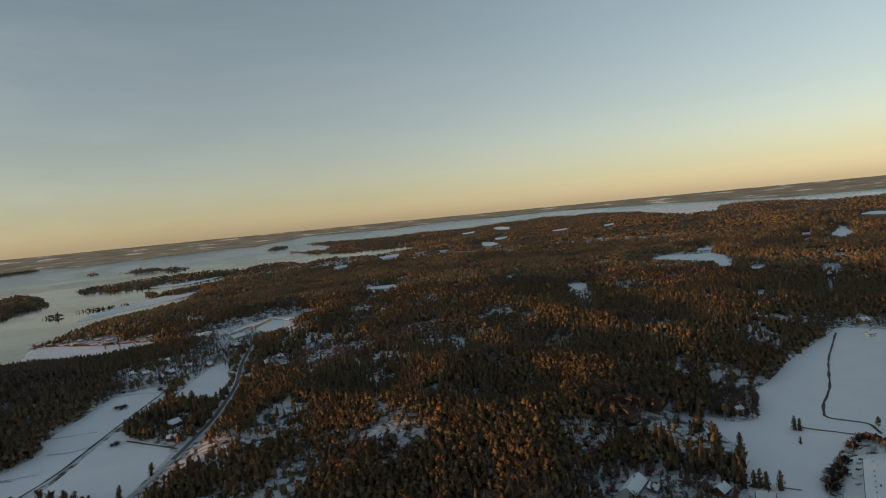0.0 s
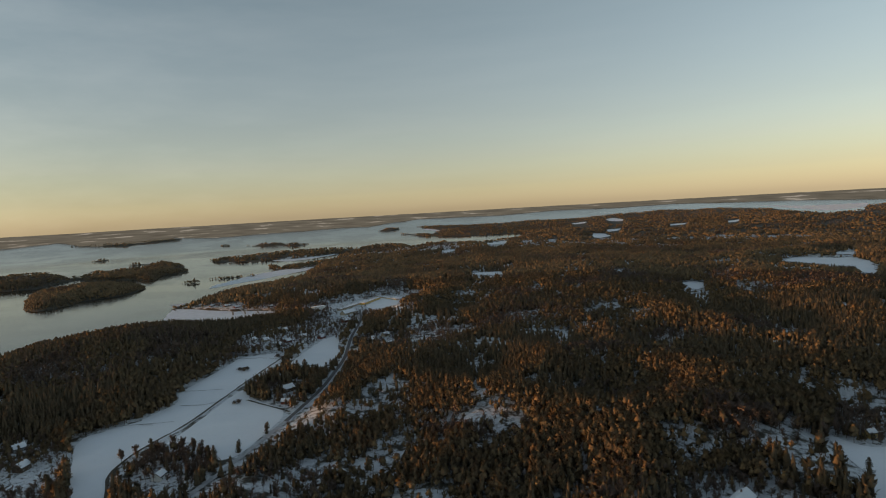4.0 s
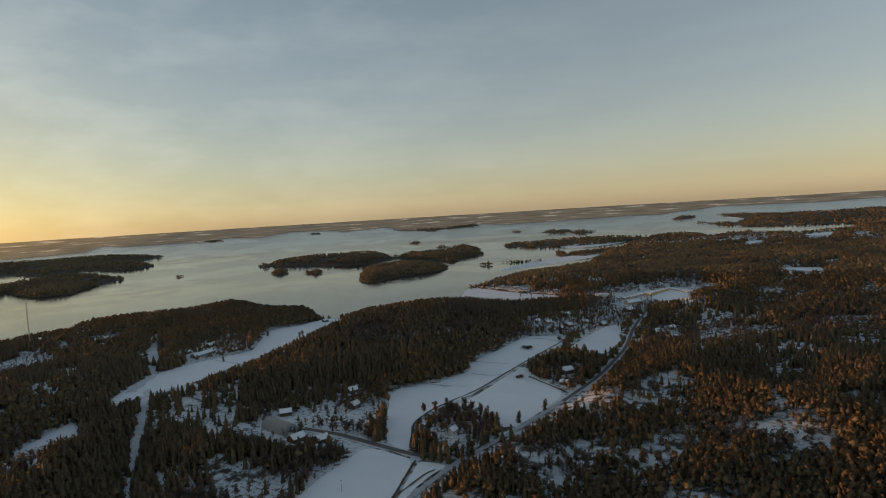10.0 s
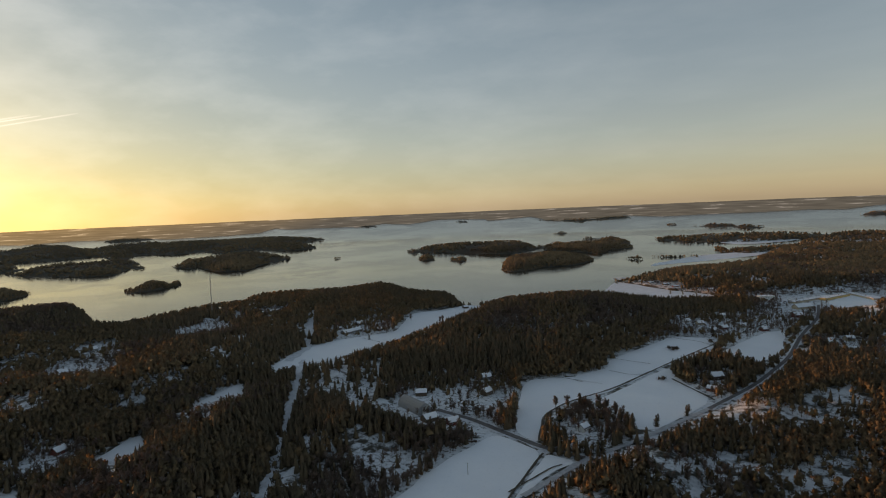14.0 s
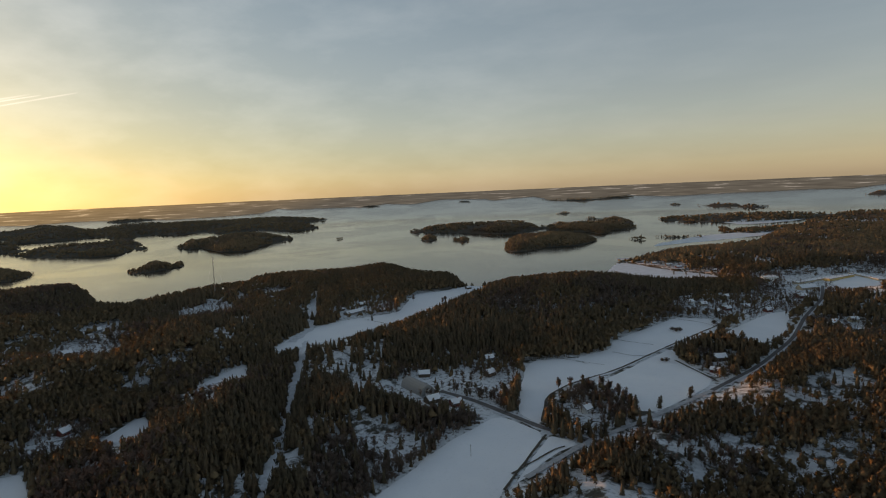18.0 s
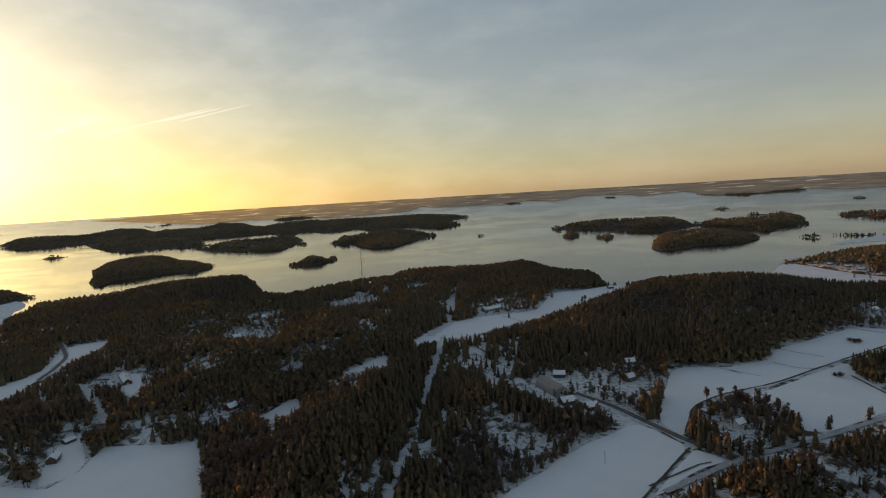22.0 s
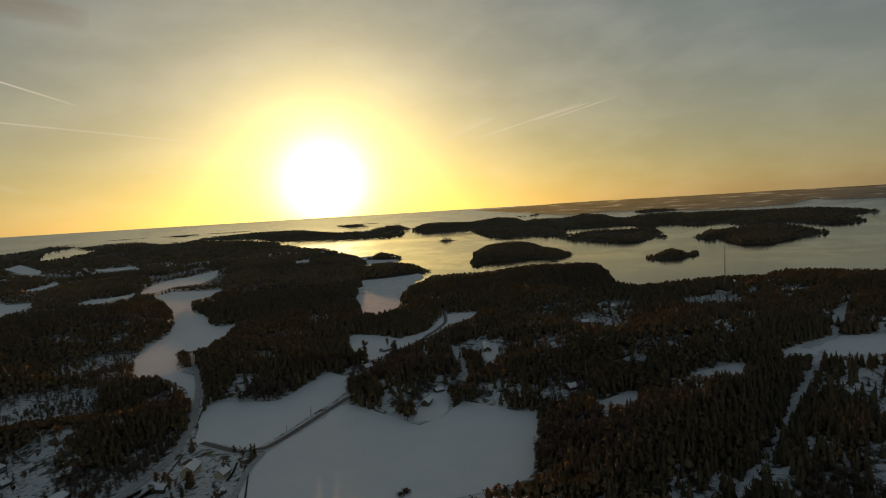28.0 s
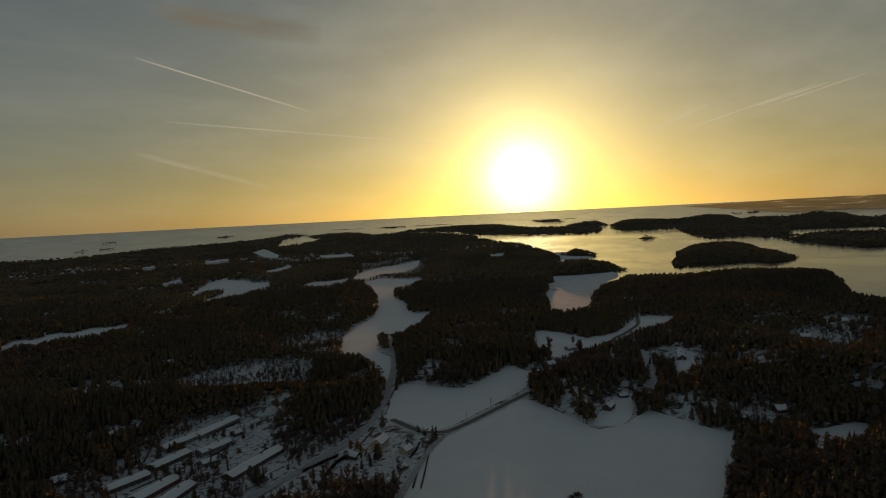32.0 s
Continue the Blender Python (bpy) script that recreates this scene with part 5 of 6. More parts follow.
def scatter(rng, r0, r1, spacing, az0=-46, az1=164):
    """Jittered places in a ring segment where trees grow, with their heights; the wood thins and lowers round yards,
    and most trees that would hide fields, roads or houses from the camera are left out.
    """
    area = 0.5 * (r1 * r1 - r0 * r0) * radians(az1 - az0)
    n = int(area / spacing ** 2)
    r = np.sqrt(rng.uniform(r0 * r0, r1 * r1, n))
    a = np.radians(rng.uniform(az0, az1, n))
    x, y = -np.sin(a) * r, np.cos(a) * r
    h = (8.0 + 6.5 * rng.uniform(0, 1, n)) * (0.80 + 0.40 * value_noise(x, y, 110, 2))
    inland = land_depth(x, y, 24.0)
    isle = land_depth(x, y, 24.0, True)
    h = h * np.where(isle > 0, np.clip(0.5 + inland / 55, 0.5, 1), np.clip(0.6 + inland / 50, 0.6, 1))
    keep = inland > 0.5
    x, y, h, isle, inland = x[keep], y[keep], h[keep], isle[keep], inland[keep]
    z = (ground_height(x, y) - swell(np.hypot(x, y))) / shrink(np.hypot(x, y))
    scrub = np.full(len(x), -5.0)
    share = np.ones(len(x))
    for name, poly, part in ZONES:
        within = signed(x, y, poly, 5.0)
        share = np.where(within > 0, min(1.0, part * 1.5), share)
        scrub = np.where(within > 0, {"birchwood": 2.0, "copse": -1.0}.get(name, 1.0), scrub)
    for spec in HOUSES:
        near = np.hypot(x - spec[0], y - spec[1]) < 14 + spec[3] * 0.8
        share = np.where(near, np.minimum(share, 0.5), share)
        scrub = np.where(near & (scrub < 0), 1.0, scrub)
    h = np.where(scrub > 0, h * 0.72, h)
    rocky = (x > -235) & (x < -20) & (np.hypot(x, y) < 950) & (scrub < 0)
    dense = (x >= -20) & (np.hypot(x, y) < 950)
    h = np.where(rocky, h * 0.85, h)
    stray = rng.uniform(0, 1, len(x)) < 0.3
    bold = rng.uniform(0, 1, len(x)) < 0.45
    keep = np.ones(len(x), bool)
    # u, v: the ground that each height on a tree hides from the camera
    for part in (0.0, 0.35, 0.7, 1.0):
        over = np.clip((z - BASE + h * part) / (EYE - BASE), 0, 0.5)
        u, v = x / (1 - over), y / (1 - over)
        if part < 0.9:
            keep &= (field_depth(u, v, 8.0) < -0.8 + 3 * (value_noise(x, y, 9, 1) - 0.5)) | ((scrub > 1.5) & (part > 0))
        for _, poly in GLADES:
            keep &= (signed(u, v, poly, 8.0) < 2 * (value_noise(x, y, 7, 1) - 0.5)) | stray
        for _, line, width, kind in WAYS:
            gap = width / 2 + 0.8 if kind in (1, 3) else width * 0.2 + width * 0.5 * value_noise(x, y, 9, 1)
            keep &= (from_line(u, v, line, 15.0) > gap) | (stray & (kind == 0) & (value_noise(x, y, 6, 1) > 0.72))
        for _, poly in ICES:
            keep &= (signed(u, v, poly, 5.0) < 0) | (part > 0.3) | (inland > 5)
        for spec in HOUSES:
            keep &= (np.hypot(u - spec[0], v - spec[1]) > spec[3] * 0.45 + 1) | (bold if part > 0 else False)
    open_ = value_noise(x, y, 44, 3)
    close = np.where((isle > 0) | ((inland < 20) & (np.hypot(x, y) > 1500)), 1.0, 0.0)
    for kx, ky, kr, kh in KNOLLS:
        close = np.maximum(close, np.exp(-((x - kx) ** 2 + (y - ky) ** 2) / (2.5 * kr * kr)))
    keep &= rng.uniform(0, 1, len(x)) < np.maximum(np.clip((open_ - np.select([rocky, dense], [0.375, 0.29], 0.335)) / 0.10, 0.13, 1), close > 0.2) * share
    return x[keep], y[keep], h[keep], scrub[keep]


def plant(rng, x, y, tall, scrub, level, r0, name, label):
    z = ground_height(x, y)
    mixed = value_noise(x + 40, y - 90, 170, 2) + rng.uniform(-0.16, 0.16, len(x))
    bare = value_noise(x - 700, y + 300, 110, 2) + rng.uniform(-0.12, 0.12, len(x))
    tall = tall * shrink(np.hypot(x, y))
    kind = np.where(bare > np.select([scrub > 1.5, scrub > 0], [np.where(rng.uniform(0, 1, len(x)) < 0.14, 9.0, 0.0), 0.33], 0.68), 2, np.where(mixed > np.where((x > -235) & (np.hypot(x, y) < 950), 0.66, 0.58), 1, 0))
    vs, fs, ms, ns, at = [], [], [], [], 0
    for k, kn in enumerate(("pine", "spruce", "birch")):
        for s in range(6):
            pick = np.nonzero((kind == k) & (np.arange(len(x)) % 6 == s))[0]
            if not len(pick):
                continue
            v, f, m = TEMPLATES[kn, level][s]
            h = tall[pick] * (1.15 if k == 1 else 0.95)
            wide = h * rng.uniform(0.8, 1.2, len(pick)) * ((1.2, 1.3, 1.6)[level] if r0 < 2500 else 3.0)
            a = rng.uniform(0, 6.3, len(pick))
            ca, sa = np.cos(a)[:, None], np.sin(a)[:, None]
            X = (v[None, :, 0] * ca - v[None, :, 1] * sa) * wide[:, None] + x[pick][:, None]
            Y = (v[None, :, 0] * sa + v[None, :, 1] * ca) * wide[:, None] + y[pick][:, None]
            Z = v[None, :, 2] * h[:, None] + z[pick][:, None]
            vs.append(np.stack([X, Y, Z], -1).reshape(-1, 3))
            o = outward(v)
            ns.append(np.stack([o[None, :, 0] * ca - o[None, :, 1] * sa, o[None, :, 0] * sa + o[None, :, 1] * ca, np.repeat(o[None, :, 2], len(pick), 0)], -1).reshape(-1, 3))
            fs.append((f[None] + (np.arange(len(pick)) * len(v))[:, None, None]).reshape(-1, 3) + at)
            ms.append(np.tile(m, len(pick)))
            at += len(pick) * len(v)
    if vs:
        wood = mesh_object(name, np.concatenate(vs), np.concatenate(fs), TREE_MATS, np.concatenate(ms))
        set_spread(wood.data, np.concatenate(ns))
        tagged(wood, label, "forest", kind="stuff")


FOREST = "mixed winter forest of pine, spruce and bare birch"
_grow = np.random.RandomState(11)
for level, rings in enumerate((((320, 700, 3.4),), ((700, 1400, 4.4),), ((1400, 2500, 6.4), (2500, 4880, 15.5)))):
    for r0, r1, gap in rings:
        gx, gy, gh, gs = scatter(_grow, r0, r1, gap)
        if r0 == 320:
            # trees about 400 m from the camera, chosen to be in view, stand singly
            order = np.argsort(np.abs(np.hypot(gx, gy) - 400))
            first, rest = order[:280], order[280:]
            gz = ground_height(gx[first], gy[first])
            NEAR_TREES = [(gx[i], gy[i], z, gh[i], int(value_noise(gx[i] + 40, gy[i] - 90, 170, 2) > 0.58)) for i, z in zip(first, gz)]
            gx, gy, gh, gs = gx[rest], gy[rest], gh[rest], gs[rest]
        plant(_grow, gx, gy, gh, gs, level, r0, "forest", FOREST)


# ---- things ----
def part(name, bm, material, parent, label=""):
    me = bpy.data.meshes.new(name)
    bm.to_mesh(me)
    bm.free()
    me.materials.append(material)
    ob = new(name, me)
    ob.parent = parent
    if label:
        ob["label"] = label
    return ob


def box(bm, x0, x1, y0, y1, z0, z1):
    v = [bm.verts.new(p) for p in ((x0, y0, z0), (x1, y0, z0), (x1, y1, z0), (x0, y1, z0), (x0, y0, z1), (x1, y0, z1), (x1, y1, z1), (x0, y1, z1))]
    for f in ((3, 2, 1, 0), (4, 5, 6, 7), (0, 1, 5, 4), (1, 2, 6, 5), (2, 3, 7, 6), (3, 0, 4, 7)):
        bm.faces.new([v[k] for k in f])


def slab(bm, pts, thick):
    """A plate under an outline of points, thickened downwards."""
    top = [bm.verts.new(p) for p in pts]
    low = [bm.verts.new((x, y, z - thick)) for x, y, z in pts]
    bm.faces.new(top)
    bm.faces.new(low[::-1])
    n = len(pts)
    for k in range(n):
        bm.faces.new([top[k], low[k], low[(k + 1) % n], top[(k + 1) % n]])


def base(name, x, y, turn, label, category, group="", z=None):
    ob = new(name)
    ob.empty_display_size = 1.0
    if z is None:
        z = float(ground_height(np.array([float(x)]), np.array([float(y)]))[0])
    ob.matrix_world = pose(x, y, z, 0, 0, turn)
    return tagged(ob, label, category, group)


GLASS = plain("dark_window", (0.03, 0.035, 0.04), 0.12, 0.3, 2.0)
TRIM = plain("white_trim", (0.72, 0.71, 0.68), 0.6, 0.08, 3.0)
DARK_ROOF = plain("dark_roofing", (0.05, 0.045, 0.045), 0.8, 0.3, 2.0)
BRICK = plain("chimney_brick", (0.28, 0.15, 0.11), 0.85, 0.3, 6.0)
STEEL = plain("galvanised_steel", (0.35, 0.35, 0.36), 0.5, 0.2, 4.0, 0.6)
TIMBER = plain("grey_timber", (0.24, 0.21, 0.17), 0.85, 0.3, 3.0)
TYRE = plain("tyre_rubber", (0.03, 0.03, 0.03), 0.9, 0.2, 8.0)
WALLS = {
    "cream": plain("cream_boards", (0.50, 0.42, 0.30), 0.75, 0.12, 1.2),
    "yellow": plain("yellow_boards", (0.62, 0.43, 0.16), 0.75, 0.12, 1.2),
    "red": plain("red_boards", (0.20, 0.055, 0.04), 0.8, 0.2, 1.2),
    "white": plain("white_boards", (0.74, 0.73, 0.70), 0.7, 0.1, 1.2),
    "grey": plain("grey_boards", (0.26, 0.26, 0.26), 0.75, 0.2, 1.2),
    "brown": plain("brown_boards", (0.11, 0.075, 0.05), 0.8, 0.25, 1.2),
}


def house(x, y, turn, length, width, eaves, colour, style="gable"):
    """A house with its long side along its own x axis."""
    kind = {"gable": "house", "row": "row_house", "flat": "apartment_building", "arch": "storage_hall", "barn": "barn"}[style]
    words = {"gable": "%s wooden house with a snow-covered gabled roof", "row": "long %s row house under a snowy low roof", "flat": "%s apartment block with a flat snowy roof",
             "arch": "%s arched storage hall beside the farm", "barn": "%s wooden barn with a snow-covered roof"}[style] % colour
    ob = base(kind, x, y, turn, words, "building" if style in ("flat", "arch") else "house" if style != "barn" else "barn", {"row": "row houses of the estate"}.get(style, ""))
    a, b = length / 2, width / 2
    pitch = {"gable": 0.75, "row": 0.32, "flat": 0.0, "arch": 0.0, "barn": 0.6}[style] * b
    mat = WALLS[colour]
    bm = bmesh.new()
    if style == "arch":
        n = 10
        rings = []
        for sx in (-a, a):
            rings.append([bm.verts.new((sx, -b * math.cos(math.pi * k / n), eaves * 1.3 * math.sin(math.pi * k / n))) for k in range(n + 1)])
        for k in range(n):
            bm.faces.new((rings[0][k], rings[0][k + 1], rings[1][k + 1], rings[1][k]))
        bm.faces.new(rings[0][::-1]), bm.faces.new(rings[1])
        part("shell", bm, mat, ob)
        bm = bmesh.new()
        box(bm, a, a + 0.15, -b * 0.4, b * 0.4, 0, eaves * 0.8)
        part("door", bm, TRIM, ob)
        return ob
    box(bm, -a, a, -b, b, -0.6, eaves)
    if pitch:
        for sx in (-a, a - 0.02):
            v = [bm.verts.new(p) for p in ((sx, -b, eaves), (sx, b, eaves), (sx, 0, eaves + pitch), (sx + 0.02, -b, eaves), (sx + 0.02, b, eaves), (sx + 0.02, 0, eaves + pitch))]
            bm.faces.new(v[:3]), bm.faces.new(v[5:2:-1])
    part("wall", bm, mat, ob)
    o = 0.6
    if pitch:
        drop = o * pitch / b
        for lift, thick, name, m, label in ((0.12, 0.16, "roof", DARK_ROOF, ""), (0.34, 0.22, "roof_snow", SNOW, "thick snow on the roof")):
            bm = bmesh.new()
            e = o + (0.06 if name == "roof" else -0.35)
            for s in (-1, 1):
                pts = [(-a - e, 0, eaves + pitch + lift), (a + e, 0, eaves + pitch + lift), (a + e, s * (b + e), eaves - e * pitch / b + lift), (-a - e, s * (b + e), eaves - e * pitch / b + lift)]
                slab(bm, pts if s < 0 else pts[::-1], thick)
            bmesh.ops.recalc_face_normals(bm, faces=bm.faces)
            part(name, bm, m, ob, label)
    else:
        bm = bmesh.new()
        box(bm, -a - 0.3, a + 0.3, -b - 0.3, b + 0.3, eaves, eaves + 0.35)
        part("roof", bm, DARK_ROOF, ob)
        bm = bmesh.new()
        box(bm, -a, a, -b, b, eaves + 0.36, eaves + 0.55)
        part("roof_snow", bm, SNOW, ob, "thick snow on the roof")
        for k in range(max(2, int(length / 7))):
            vx = -a + length * (k + 0.5) / max(2, int(length / 7))
            bm = bmesh.new()
            box(bm, vx - 0.4, vx + 0.4, -b * 0.3 - 0.4, -b * 0.3 + 0.4, eaves + 0.4, eaves + 1.2)
            part("roof_vent", bm, STEEL, ob)
    storeys = max(1, int(eaves / 2.7))
    if style != "barn":
        count = max(2, min(7, int(length / 3.6)))
        for s in (-1, 1):
            for lev in range(storeys):
                for k in range(count):
                    wx = -a + length * (k + 0.5) / count
                    z = 1.0 + lev * 2.7
                    bm = bmesh.new()
                    box(bm, wx - 0.65, wx + 0.65, s * b - 0.05, s * b + 0.05, z - 0.1, z + 1.3)
                    w = part("window", bm, TRIM, ob)
                    bm = bmesh.new()
                    box(bm, wx - 0.52, wx + 0.52, s * b - 0.08, s * b + 0.08, z + 0.02, z + 1.18)
                    part("pane", bm, GLASS, w)
    bm = bmesh.new()
    dw = 2.6 if style == "barn" else 1.0
    box(bm, a - 0.04, a + 0.07, -dw / 2, dw / 2, -0.1, min(2.2 if style != "barn" else 2.9, eaves - 0.1))
    part("door", bm, TRIM, ob)
    if style in ("gable", "row", "flat"):
        cx, cz = a * 0.3, eaves + pitch
        bm = bmesh.new()
        box(bm, cx - 0.45, cx + 0.45, -0.4, 0.4, cz - 0.5, cz + 1.3)
        chim = part("chimney", bm, BRICK, ob)
        bm = bmesh.new()
        box(bm, cx - 0.52, cx + 0.52, -0.47, 0.47, cz + 1.31, cz + 1.45)
        part("chimney_cap", bm, DARK_ROOF, chim)
    return ob


for spec in HOUSES:
    house(*spec)


def tube(bm, p, q, r, sides=5):
    p, q = Vector(p), Vector(q)
    d = (q - p).normalized()
    u = d.orthogonal().normalized()
    v = d.cross(u)
    rings = [[bm.verts.new(c + (u * math.cos(2 * math.pi * k / sides) + v * math.sin(2 * math.pi * k / sides)) * r) for k in range(sides)] for c in (p, q)]
    for k in range(sides):
        n = (k + 1) % sides
        bm.faces.new((rings[0][k], rings[0][n], rings[1][n], rings[1][k]))
    bm.faces.new(rings[0][::-1]), bm.faces.new(rings[1])


def radio_mast(x, y, height):
    ob = base("radio_mast", x, y, 20, "tall thin lattice steel radio mast on the wooded ridge", "mast")
    feet = [(1.1 * math.cos(2 * math.pi * k / 3), 1.1 * math.sin(2 * math.pi * k / 3)) for k in range(3)]
    for fx, fy in feet:
        bm = bmesh.new()
        tube(bm, (fx, fy, -0.5), (fx * 0.8, fy * 0.8, height), 0.22)
        part("leg", bm, STEEL, ob)
    step = height / 16
    for k in range(16):
        bm = bmesh.new()
        for j in range(3):
            p, q = feet[j], feet[(j + 1) % 3]
            tube(bm, (*p, k * step), (q[0] * 0.9, q[1] * 0.9, (k + 1) * step), 0.11, 4)
            tube(bm, (*p, k * step), (*q, k * step), 0.11, 4)
        part("brace", bm, STEEL, ob)
    for k in range(3):
        a = 2 * math.pi * k / 3 + 0.5
        for h, r in ((0.55, 16), (0.92, 28)):
            bm = bmesh.new()
            tube(bm, (0, 0, height * h), (math.cos(a) * r, math.sin(a) * r, -1), 0.04, 4)
            part("guy_wire", bm, STEEL, ob)
    bm = bmesh.new()
    tube(bm, (0, 0, height), (0, 0, height + 4), 0.10)
    part("antenna", bm, STEEL, ob)
    for k in range(2):
        bm = bmesh.new()
        box(bm, 0.9, 1.3, -0.5 + k * 1.2, 0.3 + k * 1.2, height * (0.8 + 0.1 * k), height * (0.8 + 0.1 * k) + 1.8)
        part("panel", bm, TRIM, ob)


radio_mast(*MAST)


def car(x, y, turn, paint, words):
    ob = base("car", x, y, turn, words, "car", "cars on the car park")
    bm = bmesh.new()
    outline = [(-2.1, 0.35), (2.1, 0.35), (2.15, 0.75), (1.1, 0.95), (0.6, 1.4), (-1.3, 1.42), (-1.9, 1.0), (-2.15, 0.9)]
    left = [bm.verts.new((px, -0.85, pz)) for px, pz in outline]
    right = [bm.verts.new((px, 0.85, pz)) for px, pz in outline]
    bm.faces.new(left), bm.faces.new(right[::-1])
    for k in range(len(outline)):
        n = (k + 1) % len(outline)
        bm.faces.new((left[n], left[k], right[k], right[n]))
    bmesh.ops.bevel(bm, geom=bm.edges[:], offset=0.06, segments=1, affect="EDGES")
    part("body", bm, paint, ob)
    bm = bmesh.new()
    box(bm, -1.2, 0.5, -0.8, 0.8, 1.43, 1.55)
    part("roof_snow", bm, SNOW, ob, "snow lying on the car roof")
    for s in (-1, 1):
        bm = bmesh.new()
        box(bm, -1.35, 0.65, s * 0.86 - 0.02, s * 0.86 + 0.02, 0.98, 1.32)
        part("side_window", bm, GLASS, ob)
        for wx in (-1.35, 1.35):
            bm = bmesh.new()
            tube(bm, (wx, s * 0.72, 0.32), (wx, s * 0.9, 0.32), 0.33, 12)
            part("wheel", bm, TYRE, ob)
    return ob


PAINTS = [plain("silver_paint", (0.45, 0.46, 0.48), 0.35, 0.05, 2, 0.3), plain("dark_paint", (0.04, 0.045, 0.06), 0.3, 0.05, 2), plain("white_paint", (0.72, 0.72, 0.72), 0.35, 0.05, 2)]
CAR_WORDS = ("silver parked car with snow on its roof", "dark parked car with snow on its roof", "white parked car with snow on its roof")
for k, (cx, cy, ct) in enumerate(CARS):
    car(cx, cy, ct, PAINTS[k % 3], CAR_WORDS[k % 3])


def jetty(x0, y0, x1, y1, width):
    length = math.hypot(x1 - x0, y1 - y0)
    ob = base("jetty", x0, y0, math.degrees(math.atan2(y1 - y0, x1 - x0)), "grey timber jetty on posts in the frozen bay", "jetty", "jetties along the shore", 0.0)
    n = max(4, int(length / 2.0))
    for k in range(n):
        bm = bmesh.new()
        box(bm, length * k / n + 0.03, length * (k + 1) / n - 0.03, -width / 2, width / 2, 0.9, 1.05)
        part("plank", bm, TIMBER, ob)
    for k in range(0, n + 1, 3):
        for s in (-1, 1):
            bm = bmesh.new()
            tube(bm, (length * k / n, s * width * 0.4, -2), (length * k / n, s * width * 0.4, 1.4), 0.15, 6)
            part("post", bm, TIMBER, ob)


for spec in JETTIES:
    jetty(*spec)


def utility_pole(x, y, turn):
    ob = base("utility_pole", x, y, turn, "thin wooden utility pole standing in the snow", "pole", "utility poles of the fields")
    bm = bmesh.new()
    tube(bm, (0, 0, -0.5), (0, 0, 9), 0.14, 6)
    part("post", bm, TIMBER, ob)
    bm = bmesh.new()
    box(bm, -0.8, 0.8, -0.06, 0.06, 8.3, 8.45)
    part("crossarm", bm, TIMBER, ob)
    for k in (-0.65, 0.0, 0.65):
        bm = bmesh.new()
        tube(bm, (k, 0, 8.46), (k, 0, 8.7), 0.06, 6)
        part("insulator", bm, TRIM, ob)


for spec in POLES:
    utility_pole(*spec)


# ---- single trees, built once and copied ----
def tree_mesh(name, v, f, mat):
    me = bpy.data.meshes.new(name)
    me.from_pydata([tuple(p) for p in v], [], [tuple(int(k) for k in t) for t in f])
    me.materials.append(mat)
    set_spread(me, outward(np.asarray(v)))
    return me


